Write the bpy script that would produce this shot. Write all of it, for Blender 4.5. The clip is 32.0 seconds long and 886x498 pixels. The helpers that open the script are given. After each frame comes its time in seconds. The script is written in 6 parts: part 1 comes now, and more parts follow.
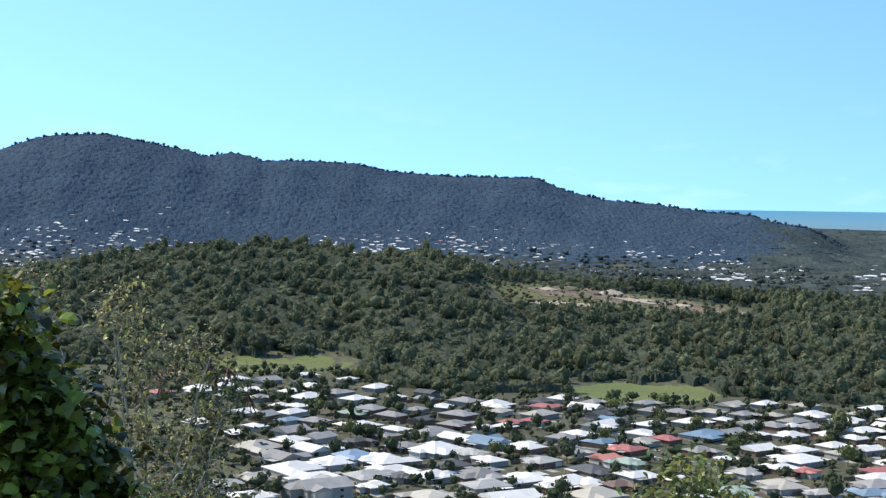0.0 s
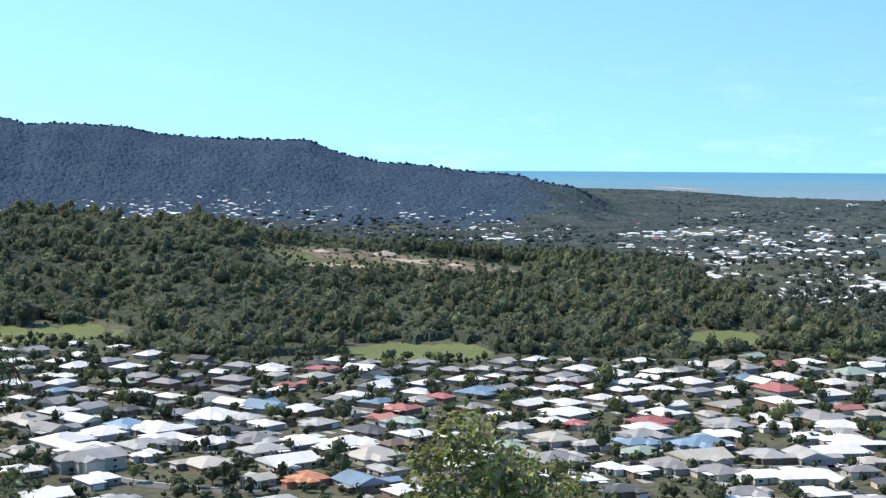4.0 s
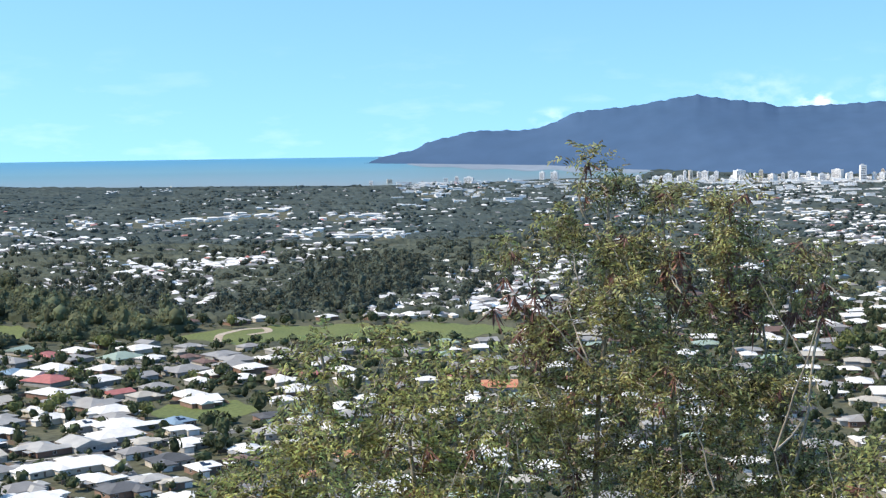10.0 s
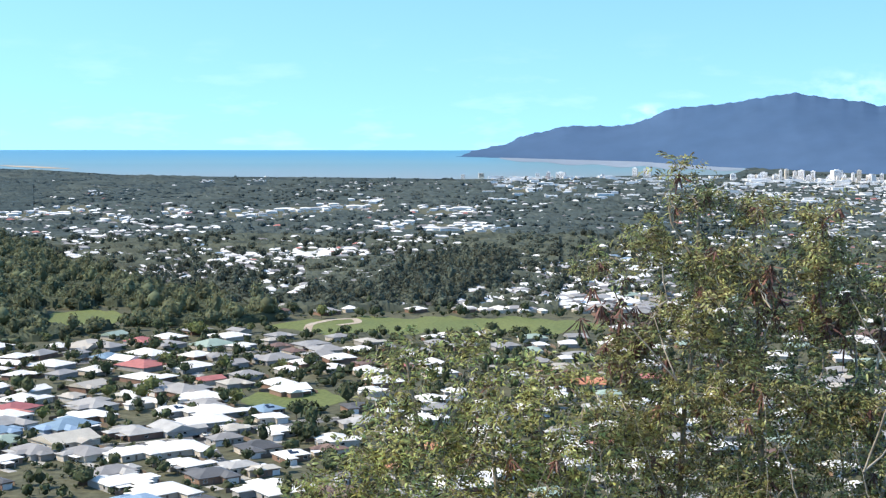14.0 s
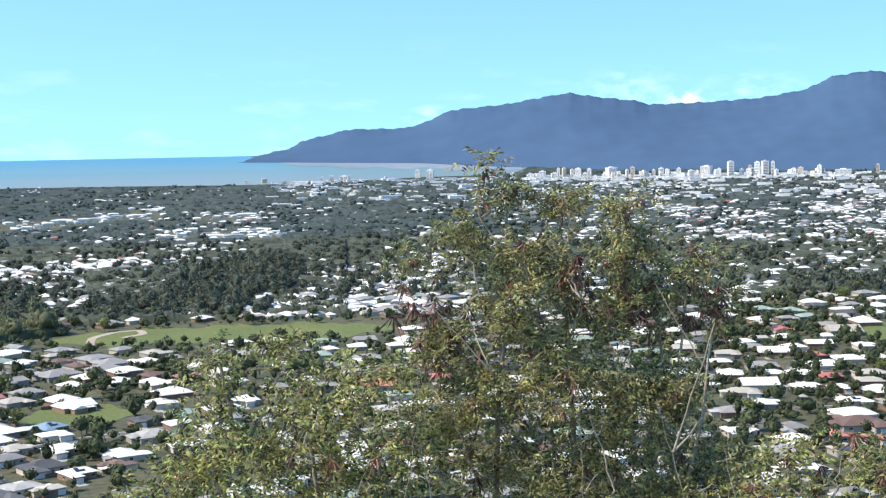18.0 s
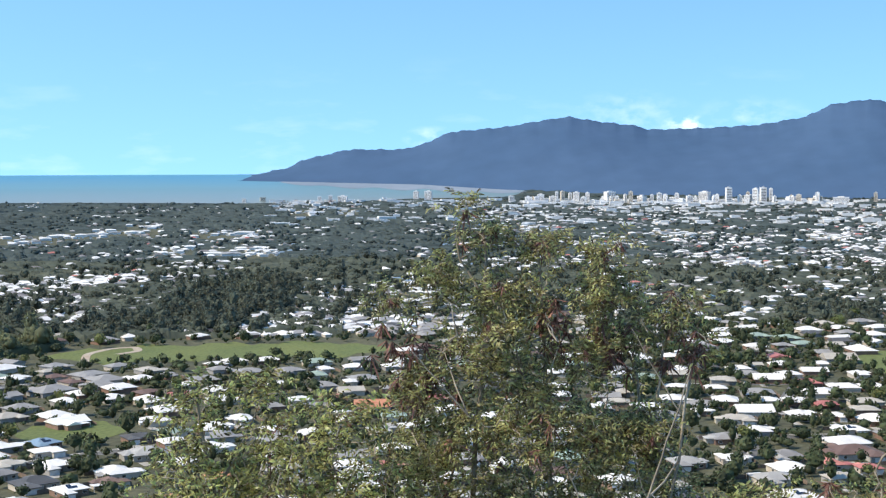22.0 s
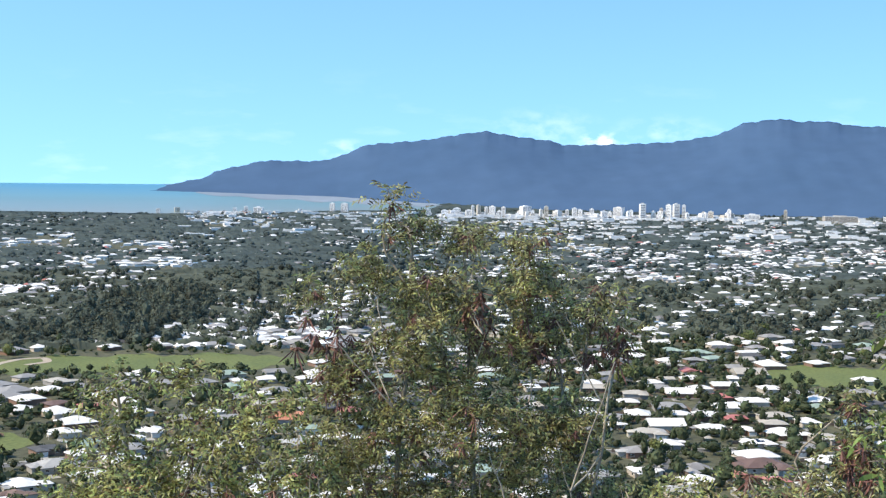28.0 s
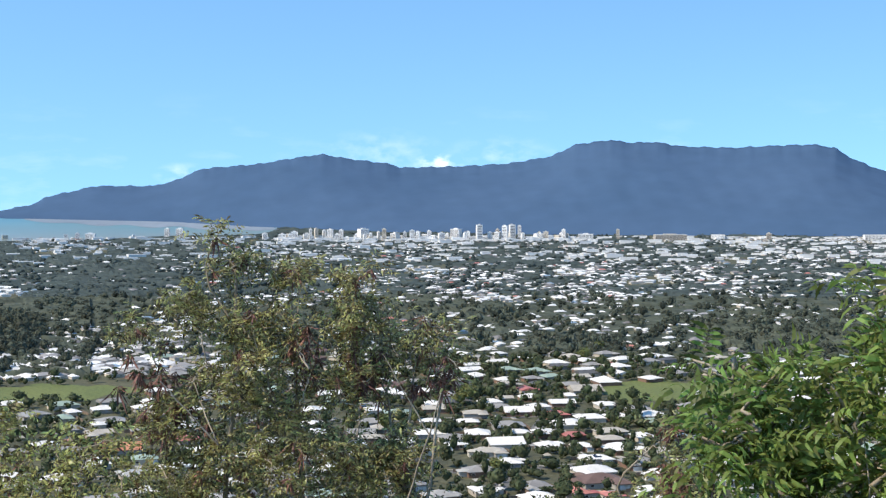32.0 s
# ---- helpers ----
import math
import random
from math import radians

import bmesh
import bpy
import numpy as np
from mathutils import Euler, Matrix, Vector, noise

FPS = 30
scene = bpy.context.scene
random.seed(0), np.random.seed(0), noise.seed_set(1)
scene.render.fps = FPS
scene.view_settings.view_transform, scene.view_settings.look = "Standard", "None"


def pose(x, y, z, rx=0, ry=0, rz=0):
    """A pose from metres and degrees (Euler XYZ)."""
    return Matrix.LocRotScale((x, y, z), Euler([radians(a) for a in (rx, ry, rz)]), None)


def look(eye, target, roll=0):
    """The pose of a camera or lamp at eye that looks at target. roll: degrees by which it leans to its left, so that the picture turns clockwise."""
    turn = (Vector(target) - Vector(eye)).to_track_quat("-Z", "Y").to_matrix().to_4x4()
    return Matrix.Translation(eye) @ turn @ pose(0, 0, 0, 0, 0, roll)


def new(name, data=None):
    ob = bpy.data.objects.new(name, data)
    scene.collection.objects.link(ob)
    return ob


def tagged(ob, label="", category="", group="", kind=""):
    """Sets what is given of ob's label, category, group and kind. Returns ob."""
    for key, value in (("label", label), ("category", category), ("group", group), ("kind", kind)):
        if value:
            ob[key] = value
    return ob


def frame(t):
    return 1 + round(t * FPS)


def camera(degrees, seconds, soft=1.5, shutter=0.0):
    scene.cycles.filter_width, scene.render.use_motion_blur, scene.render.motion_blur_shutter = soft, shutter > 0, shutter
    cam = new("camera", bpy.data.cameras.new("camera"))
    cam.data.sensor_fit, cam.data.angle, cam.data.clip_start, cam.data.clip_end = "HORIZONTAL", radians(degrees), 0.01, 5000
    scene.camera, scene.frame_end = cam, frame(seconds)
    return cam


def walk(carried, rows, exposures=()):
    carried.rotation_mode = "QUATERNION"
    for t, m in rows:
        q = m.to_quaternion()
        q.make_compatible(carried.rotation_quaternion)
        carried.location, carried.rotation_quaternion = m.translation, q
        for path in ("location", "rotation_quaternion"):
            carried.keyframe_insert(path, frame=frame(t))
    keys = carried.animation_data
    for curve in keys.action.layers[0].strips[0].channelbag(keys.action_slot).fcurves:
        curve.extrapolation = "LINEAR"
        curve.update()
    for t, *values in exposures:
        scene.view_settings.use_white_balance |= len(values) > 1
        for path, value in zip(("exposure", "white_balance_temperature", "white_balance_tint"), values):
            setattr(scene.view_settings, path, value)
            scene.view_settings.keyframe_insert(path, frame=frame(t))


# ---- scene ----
SOFT = 1.3
EXPOSURES = [(0.0, 0.08), (2.0, 0.2), (3.0, 0.24), (6.0, 0.06), (7.0, -0.05), (8.0, 0.0), (9.0, 0.13), (10.0, 0.22), (12.0, 0.38), (16.0, 0.4), (19.0, 0.36), (22.0, 0.14), (24.0, 0.32), (28.0, 0.27), (30.0, 0.16), (32.0, 0.07)]
# The camera: hand-held on a lookout, turning from the range to the city.
# Rows: seconds, place, bearing to the right of +y, tilt, lean.
EYE = 130.0
PATH = [
    (0.0, 0.35, -0.35, 130.00, -0.000, -1.962, 0.810),
    (0.5, 0.35, -0.35, 130.00, 0.600, -2.223, 0.976),
    (1.0, 0.35, -0.35, 130.00, 1.468, -2.485, 1.230),
    (1.5, 0.35, -0.35, 130.00, 2.611, -2.822, 1.182),
    (2.0, 0.35, -0.35, 130.00, 3.885, -3.069, 0.887),
    (2.5, 0.35, -0.35, 130.00, 5.085, -3.186, 0.838),
    (3.0, 0.35, -0.35, 130.00, 6.501, -3.242, 0.646),
    (3.5, 0.35, -0.35, 130.00, 7.912, -3.391, 0.425),
    (5.5, 0.35, -0.35, 130.00, 12.649, -3.087, 0.707),
    (6.0, 0.35, -0.35, 130.00, 13.878, -2.706, 0.623),
    (6.5, 0.34, -0.34, 129.99, 16.939, -2.299, 0.261),
    (7.0, 0.33, -0.33, 129.98, 19.847, -2.183, -0.124),
    (7.5, 0.32, -0.32, 129.97, 23.609, -2.599, -0.080),
    (8.0, 0.31, -0.31, 129.95, 26.028, -4.335, -0.088),
    (8.5, 0.29, -0.29, 129.94, 26.358, -4.492, -0.132),
    (9.0, 0.28, -0.28, 129.92, 30.571, -3.315, 0.047),
    (9.5, 0.25, -0.25, 129.92, 36.823, -3.322, -0.486),
    (10.0, 0.21, -0.21, 129.92, 38.892, -4.007, -0.861),
    (10.5, 0.21, -0.21, 129.95, 37.814, -4.514, -0.686),
    (11.0, 0.22, -0.22, 129.97, 35.745, -4.674, -1.301),
    (11.5, 0.22, -0.22, 130.00, 35.733, -4.684, -1.686),
    (12.0, 0.22, -0.22, 130.03, 35.762, -4.621, -1.796),
    (12.5, 0.22, -0.22, 130.05, 36.590, -4.538, -1.235),
    (13.0, 0.23, -0.23, 130.08, 37.188, -4.314, -0.958),
    (13.5, 0.22, -0.22, 130.07, 36.070, -4.142, -0.572),
    (15.5, 0.28, -0.28, 130.05, 34.086, -5.447, 1.117),
    (16.0, 0.14, -0.14, 130.04, 31.657, -6.529, -0.610),
    (16.5, 0.12, -0.12, 130.04, 31.448, -6.848, -0.807),
    (17.0, 0.11, -0.11, 130.03, 36.570, -5.135, -1.288),
    (17.5, 0.08, -0.08, 130.02, 41.192, -4.195, -1.336),
    (18.0, 0.05, -0.05, 130.01, 43.970, -4.160, -1.147),
    (18.5, 0.03, -0.03, 130.01, 41.547, -3.895, -1.153),
    (19.0, 0.00, -0.00, 130.00, 40.458, -3.568, -1.088),
    (19.5, 0.02, -0.02, 130.04, 40.539, -3.287, -0.900),
    (20.0, 0.04, -0.04, 130.07, 41.088, -3.029, -0.466),
    (20.5, 0.07, -0.07, 130.11, 41.755, -2.966, -0.241),
    (21.0, 0.10, -0.10, 130.15, 42.583, -2.939, -0.196),
    (21.5, 0.14, -0.14, 130.18, 43.333, -3.022, -0.144),
    (22.0, 0.18, -0.18, 130.20, 44.087, -3.282, -0.210),
    (22.5, 0.21, -0.21, 130.22, 44.655, -3.540, -0.265),
    (23.0, 0.24, -0.24, 130.25, 45.119, -3.808, 0.097),
    (23.5, 0.23, -0.23, 130.22, 45.469, -3.928, 0.295),
    (24.0, 0.23, -0.23, 130.20, 45.640, -3.941, 0.454),
    (24.5, 0.22, -0.22, 130.18, 45.640, -3.846, 0.427),
    (25.0, 0.21, -0.21, 130.15, 45.591, -3.709, 0.145),
    (25.5, 0.20, -0.20, 130.11, 45.606, -3.584, -0.131),
    (27.5, 0.13, -0.13, 130.00, 47.011, -2.918, 0.768),
    (28.0, 0.11, -0.11, 130.00, 47.537, -2.735, 0.592),
    (28.5, 0.08, -0.08, 130.01, 48.254, -2.533, 0.537),
    (29.0, 0.03, -0.03, 130.03, 49.080, -2.289, 0.636),
    (29.5, 0.01, -0.01, 130.04, 49.964, -2.081, 0.766),
    (30.0, 0.00, -0.00, 130.05, 50.940, -1.842, 0.559),
    (30.5, 0.04, -0.04, 130.06, 51.814, -1.741, 0.415),
    (31.0, 0.10, -0.10, 130.07, 52.671, -1.678, 0.369),
    (31.5, 0.15, -0.15, 130.09, 53.387, -1.750, 0.071),
    (32.0, 0.20, -0.20, 130.10, 54.161, -1.781, -0.095),
]


def stand(x, y, z, bearing, tilt, lean):
    return pose(x, y, z, 90 + tilt, 0, -bearing) @ pose(0, 0, 0, 0, 0, lean)


cam = camera(35.189, 32.0, soft=SOFT)
walk(cam, [(t, stand(*row)) for t, *row in PATH], EXPOSURES)

# ---- sky and sun ----
SUN_BEARING, SUN_HEIGHT = -62.0, 46.0
world = bpy.data.worlds.new("sky")
scene.world = world
world.use_nodes = True


def build_sky():
    nt = world.node_tree
    nt.nodes.clear()
    out = nt.nodes.new("ShaderNodeOutputWorld")
    bg = nt.nodes.new("ShaderNodeBackground")
    sky = nt.nodes.new("ShaderNodeTexSky")
    sky.sky_type, sky.sun_disc = "NISHITA", False
    sky.sun_elevation, sky.sun_rotation = radians(SUN_HEIGHT), radians(SUN_BEARING)
    sky.air_density, sky.dust_density, sky.ozone_density = 1.0, 0.2, 1.5
    bg.inputs["Strength"].default_value = 0.15
    # thin clouds low over the sea
    geo = nt.nodes.new("ShaderNodeTexCoord")
    sep = nt.nodes.new("ShaderNodeSeparateXYZ")
    nt.links.new(geo.outputs["Generated"], sep.inputs[0])
    stretch = nt.nodes.new("ShaderNodeMapping")
    stretch.inputs["Scale"].default_value = (9.0, 9.0, 34.0)
    nt.links.new(geo.outputs["Generated"], stretch.inputs[0])
    puff = nt.nodes.new("ShaderNodeTexNoise")
    puff.inputs["Scale"].default_value, puff.inputs["Detail"].default_value = 1.6, 7
    puff.inputs["Roughness"].default_value = 0.55
    nt.links.new(stretch.outputs[0], puff.inputs["Vector"])
    thick = nt.nodes.new("ShaderNodeMapRange")
    thick.inputs["From Min"].default_value, thick.inputs["From Max"].default_value = 0.56, 0.86
    nt.links.new(puff.outputs["Fac"], thick.inputs["Value"])
    low = nt.nodes.new("ShaderNodeMapRange")
    low.inputs["From Min"].default_value, low.inputs["From Max"].default_value = 0.085, 0.015
    nt.links.new(sep.outputs["Z"], low.inputs["Value"])
    mul = nt.nodes.new("ShaderNodeMath")
    mul.operation = "MULTIPLY"
    nt.links.new(thick.outputs[0], mul.inputs[0])
    nt.links.new(low.outputs[0], mul.inputs[1])
    mix = nt.nodes.new("ShaderNodeMix")
    mix.data_type = "RGBA"
    mix.inputs["B"].default_value = (9.5, 10.0, 10.4, 1)
    thin = nt.nodes.new("ShaderNodeMath")
    thin.operation = "MULTIPLY"
    thin.inputs[1].default_value = 0.21
    nt.links.new(mul.outputs[0], thin.inputs[0])
    fluff = nt.nodes.new("ShaderNodeTexNoise")
    fluff.inputs["Scale"].default_value, fluff.inputs["Detail"].default_value = 70.0, 6
    squash = nt.nodes.new("ShaderNodeMapping")
    squash.inputs["Scale"].default_value = (1, 1, 1.8)
    nt.links.new(geo.outputs["Generated"], squash.inputs[0])
    nt.links.new(squash.outputs[0], fluff.inputs["Vector"])
    billow = nt.nodes.new("ShaderNodeMapRange")
    billow.inputs["From Min"].default_value, billow.inputs["From Max"].default_value = 0.42, 0.75
    nt.links.new(fluff.outputs["Fac"], billow.inputs["Value"])
    # two clouds caught behind the mountains
    soft = None
    flat = nt.nodes.new("ShaderNodeMapping")
    flat.inputs["Scale"].default_value = (1, 1, 2.6)
    nt.links.new(geo.outputs["Generated"], flat.inputs[0])
    for bearing, high, reach, weight in ((54.0, 1.75, 1.1, 1.5), (51.6, 2.1, 3.0, 0.3), (56.5, 2.0, 2.6, 0.25), (43.6, 1.3, 1.3, 0.5)):
        way = (math.sin(radians(bearing)) * math.cos(radians(high)), math.cos(radians(bearing)) * math.cos(radians(high)), math.sin(radians(high)))
        gap = nt.nodes.new("ShaderNodeVectorMath")
        gap.operation = "DISTANCE"
        gap.inputs[1].default_value = (way[0], way[1], way[2] * 2.6)
        nt.links.new(flat.outputs[0], gap.inputs[0])
        near = nt.nodes.new("ShaderNodeMapRange")
        near.inputs["From Min"].default_value, near.inputs["From Max"].default_value = radians(reach), 0.0
        near.inputs["To Max"].default_value = weight
        nt.links.new(gap.outputs["Value"], near.inputs["Value"])
        lump = nt.nodes.new("ShaderNodeMath")
        lump.operation = "MULTIPLY"
        nt.links.new(near.outputs[0], lump.inputs[0])
        nt.links.new(billow.outputs[0], lump.inputs[1])
        if soft is None:
            soft = lump
        else:
            both = nt.nodes.new("ShaderNodeMath")
            nt.links.new(soft.outputs[0], both.inputs[0])
            nt.links.new(lump.outputs[0], both.inputs[1])
            soft = both
    whole = nt.nodes.new("ShaderNodeMath")
    whole.use_clamp = True
    nt.links.new(thin.outputs[0], whole.inputs[0])
    nt.links.new(soft.outputs[0], whole.inputs[1])
    nt.links.new(whole.outputs[0], mix.inputs["Factor"])
    # a clear maritime sky: looked up a little above the ray, and washed cyan
    lift = nt.nodes.new("ShaderNodeMapping")
    lift.inputs["Location"].default_value, lift.inputs["Scale"].default_value = (0, 0, 0.22), (1, 1, 1.1)
    nt.links.new(geo.outputs["Generated"], lift.inputs[0])
    nt.links.new(lift.outputs[0], sky.inputs["Vector"])
    wash = nt.nodes.new("ShaderNodeMix")
    wash.data_type, wash.blend_type = "RGBA", "MULTIPLY"
    wash.inputs["Factor"].default_value, wash.inputs["B"].default_value = 1.0, (1.18, 1.59, 1.70, 1)
    nt.links.new(sky.outputs[0], wash.inputs["A"])
    nt.links.new(wash.outputs["Result"], mix.inputs["A"])
    nt.links.new(mix.outputs["Result"], bg.inputs["Color"])
    nt.links.new(bg.outputs[0], out.inputs[0])


build_sky()
sun = new("sun", bpy.data.lights.new("sun", "SUN"))
sun.data.energy, sun.data.angle, sun.data.color = 5.0, radians(0.53), (1.0, 0.868, 0.69)
sun_way = Vector((math.sin(radians(SUN_BEARING)) * math.cos(radians(SUN_HEIGHT)), math.cos(radians(SUN_BEARING)) * math.cos(radians(SUN_HEIGHT)), math.sin(radians(SUN_HEIGHT))))
sun.matrix_world = look(sun_way * 300, (0, 0, 0))

# ---- materials ----
def material(name, colour, rough=0.8, vary=0.25, scale=1.0, island=0.0, each=0.0, tone=None, bump=0.0, metal=0.0, spec=0.3, fine=8.0, through_light=0.0):
    """A surface whose colour wanders at two scales (metres), from island to island and from thing to thing."""
    m = bpy.data.materials.new(name)
    m.use_nodes = True
    nt = m.node_tree
    b = nt.nodes["Principled BSDF"]
    b.inputs["Roughness"].default_value, b.inputs["Metallic"].default_value = rough, metal
    b.inputs["Specular IOR Level"].default_value = spec
    geo = nt.nodes.new("ShaderNodeNewGeometry")
    big, small = nt.nodes.new("ShaderNodeTexNoise"), nt.nodes.new("ShaderNodeTexNoise")
    for n, s in ((big, scale), (small, scale * fine)):
        n.inputs["Scale"].default_value, n.inputs["Detail"].default_value = s, 5
        nt.links.new(geo.outputs["Position"], n.inputs["Vector"])
    tone = tone or tuple(c * 0.55 for c in colour)
    mix = nt.nodes.new("ShaderNodeMix")
    mix.data_type = "RGBA"
    mix.inputs["A"].default_value, mix.inputs["B"].default_value = (*colour, 1), (*tone, 1)
    ramp = nt.nodes.new("ShaderNodeMapRange")
    ramp.inputs["From Min"].default_value, ramp.inputs["From Max"].default_value = 0.35, 0.68
    nt.links.new(big.outputs["Fac"], ramp.inputs["Value"])
    nt.links.new(ramp.outputs[0], mix.inputs["Factor"])
    hsv = nt.nodes.new("ShaderNodeHueSaturation")
    nt.links.new(mix.outputs["Result"], hsv.inputs["Color"])
    value = nt.nodes.new("ShaderNodeMapRange")
    value.inputs["To Min"].default_value, value.inputs["To Max"].default_value = 1 - vary, 1 + vary
    value.inputs["From Min"].default_value, value.inputs["From Max"].default_value = 0.3, 0.7
    nt.links.new(small.outputs["Fac"], value.inputs["Value"])
    last = value.outputs[0]
    if island or each:
        src = geo.outputs["Random Per Island"] if island else nt.nodes.new("ShaderNodeObjectInfo").outputs["Random"]
        amount = island or each
        spread = nt.nodes.new("ShaderNodeMapRange")
        spread.inputs["To Min"].default_value, spread.inputs["To Max"].default_value = 1 - amount, 1 + amount
        nt.links.new(src, spread.inputs["Value"])
        mul = nt.nodes.new("ShaderNodeMath")
        mul.operation = "MULTIPLY"
        nt.links.new(last, mul.inputs[0])
        nt.links.new(spread.outputs[0], mul.inputs[1])
        last = mul.outputs[0]
        turn = nt.nodes.new("ShaderNodeMapRange")
        turn.inputs["To Min"].default_value, turn.inputs["To Max"].default_value = 0.5 - amount * 0.05, 0.5 + amount * 0.04
        nt.links.new(src, turn.inputs["Value"])
        nt.links.new(turn.outputs[0], hsv.inputs["Hue"])
    nt.links.new(last, hsv.inputs["Value"])
    nt.links.new(hsv.outputs[0], b.inputs["Base Color"])
    if bump:
        bp = nt.nodes.new("ShaderNodeBump")
        bp.inputs["Strength"].default_value = bump
        bp.inputs["Distance"].default_value = 0.6 / (scale * fine)
        nt.links.new(small.outputs["Fac"], bp.inputs["Height"])
        nt.links.new(bp.outputs[0], b.inputs["Normal"])
    if through_light:
        t = nt.nodes.new("ShaderNodeBsdfTranslucent")
        nt.links.new(hsv.outputs[0], t.inputs["Color"])
        add = nt.nodes.new("ShaderNodeMixShader")
        add.inputs[0].default_value = through_light
        nt.links.new(b.outputs[0], add.inputs[1])
        nt.links.new(t.outputs[0], add.inputs[2])
        nt.links.new(add.outputs[0], nt.nodes["Material Output"].inputs["Surface"])
    return m


EARTH = material("dry_earth_and_grass", (0.108, 0.106, 0.062), 0.95, 0.35, 0.03, tone=(0.066, 0.072, 0.046), bump=0.3)
LAWN = material("mown_grass", (0.152, 0.174, 0.055), 0.9, 0.25, 0.02, tone=(0.115, 0.145, 0.048), fine=20)
ASPHALT = material("grey_asphalt", (0.16, 0.16, 0.155), 0.9, 0.2, 0.08, tone=(0.12, 0.12, 0.12))
CONCRETE = material("pale_concrete", (0.42, 0.40, 0.36), 0.9, 0.15, 0.2, tone=(0.33, 0.32, 0.29))
SCRUB = material("scrubby_grass", (0.15, 0.15, 0.06), 0.95, 0.3, 0.02, tone=(0.09, 0.11, 0.04), bump=0.4)
QUARRY = material("bare_clay", (0.235, 0.17, 0.118), 0.95, 0.4, 0.035, tone=(0.125, 0.118, 0.075), bump=0.6)
PALE_SOIL = material("pale_gravel", (0.44, 0.385, 0.31), 0.95, 0.25, 0.05, tone=(0.40, 0.32, 0.24))
FOREST = material("rainforest_leaves", (0.168, 0.184, 0.102), 0.75, 0.3, 0.009, island=0.38, tone=(0.118, 0.138, 0.082), spec=0.2, fine=3, through_light=0.42)
CANOPY = material("rainforest_canopy", (0.116, 0.136, 0.084), 0.8, 0.32, 0.009, tone=(0.08, 0.102, 0.074), spec=0.15, fine=14, through_light=0.42)
# far trees of plain and foothills; a little bluish haze is put into the colour
FOREST_DARK = material("hazy_far_tree_leaves", (0.094, 0.116, 0.104), 0.8, 0.28, 0.01, island=0.3, tone=(0.07, 0.094, 0.088), spec=0.15, fine=3, through_light=0.3)
# coastal trees tinted grey-blue, haze mixed into their leaf colour
COAST_LEAF = material("hazy_coastal_leaves", (0.080, 0.108, 0.106), 0.9, 0.25, 0.006, tone=(0.062, 0.088, 0.09), spec=0.1, fine=4, through_light=0.3)
# leaves blued to imitate air haze over the range, in the colour itself
RANGE = material("haze_blue_range_leaves", (0.076, 0.122, 0.172), 0.95, 0.3, 0.008, tone=(0.056, 0.096, 0.146), spec=0.1, fine=14, through_light=0.3)
SUBURB_LEAF = material("suburb_tree_leaves", (0.108, 0.121, 0.086), 0.8, 0.32, 0.012, island=0.45, tone=(0.072, 0.088, 0.068), spec=0.2, fine=3, through_light=0.3)
GARDEN = material("garden_tree_leaves", (0.074, 0.09, 0.042), 0.7, 0.3, 0.05, island=0.4, tone=(0.048, 0.068, 0.03), spec=0.3, fine=3, through_light=0.25)
GARDEN_LIGHT = material("light_garden_leaves", (0.17, 0.185, 0.065), 0.7, 0.3, 0.05, island=0.4, tone=(0.105, 0.13, 0.045), spec=0.3, fine=3, through_light=0.3)
BARK = material("grey_bark", (0.20, 0.16, 0.12), 0.9, 0.3, 2.0, tone=(0.12, 0.09, 0.07))
# forest green turned blue: the haze of distance is painted into this base colour
MOUNTAIN = material("haze_blue_mountain", (0.068, 0.118, 0.200), 1.0, 0.06, 0.0025, tone=(0.062, 0.111, 0.190), spec=0.0, fine=5)
ROOFS = {
    "w": material("white_steel_roof", (0.83, 0.80, 0.74), 0.5, 0.08, 0.3, each=0.1, tone=(0.70, 0.68, 0.63), spec=0.5),
    "g": material("grey_steel_roof", (0.385, 0.368, 0.335), 0.5, 0.1, 0.2, each=0.35, tone=(0.30, 0.285, 0.26), spec=0.5),
    "d": material("charcoal_tile_roof", (0.12, 0.12, 0.12), 0.6, 0.1, 0.2, each=0.2, tone=(0.09, 0.09, 0.09)),
    "c": material("cream_steel_roof", (0.50, 0.46, 0.38), 0.5, 0.1, 0.2, each=0.15, tone=(0.42, 0.38, 0.31), spec=0.5),
    "b": material("blue_steel_roof", (0.23, 0.32, 0.41), 0.45, 0.1, 0.2, each=0.25, tone=(0.19, 0.27, 0.35), spec=0.5),
    "r": material("red_tile_roof", (0.52, 0.21, 0.175), 0.6, 0.12, 0.3, each=0.3, tone=(0.40, 0.16, 0.13)),
    "o": material("orange_tile_roof", (0.58, 0.28, 0.16), 0.6, 0.12, 0.3, each=0.15, tone=(0.42, 0.16, 0.08)),
    "l": material("pale_green_roof", (0.34, 0.42, 0.33), 0.5, 0.1, 0.2, each=0.12, tone=(0.28, 0.35, 0.28), spec=0.5),
    "n": material("brown_tile_roof", (0.20, 0.13, 0.10), 0.6, 0.12, 0.2, each=0.2, tone=(0.15, 0.10, 0.08)),
}
WALLS = [
    material("cream_render", (0.55, 0.50, 0.42), 0.85, 0.1, 0.3, each=0.2, tone=(0.47, 0.42, 0.35)),
    material("grey_render", (0.36, 0.35, 0.33), 0.85, 0.1, 0.3, each=0.25, tone=(0.30, 0.29, 0.27)),
    material("brown_brick", (0.26, 0.17, 0.12), 0.9, 0.15, 0.5, each=0.2, tone=(0.20, 0.13, 0.10)),
]
GLASS = material("dark_window_glass", (0.03, 0.035, 0.04), 0.08, 0.1, 0.5, spec=0.8)
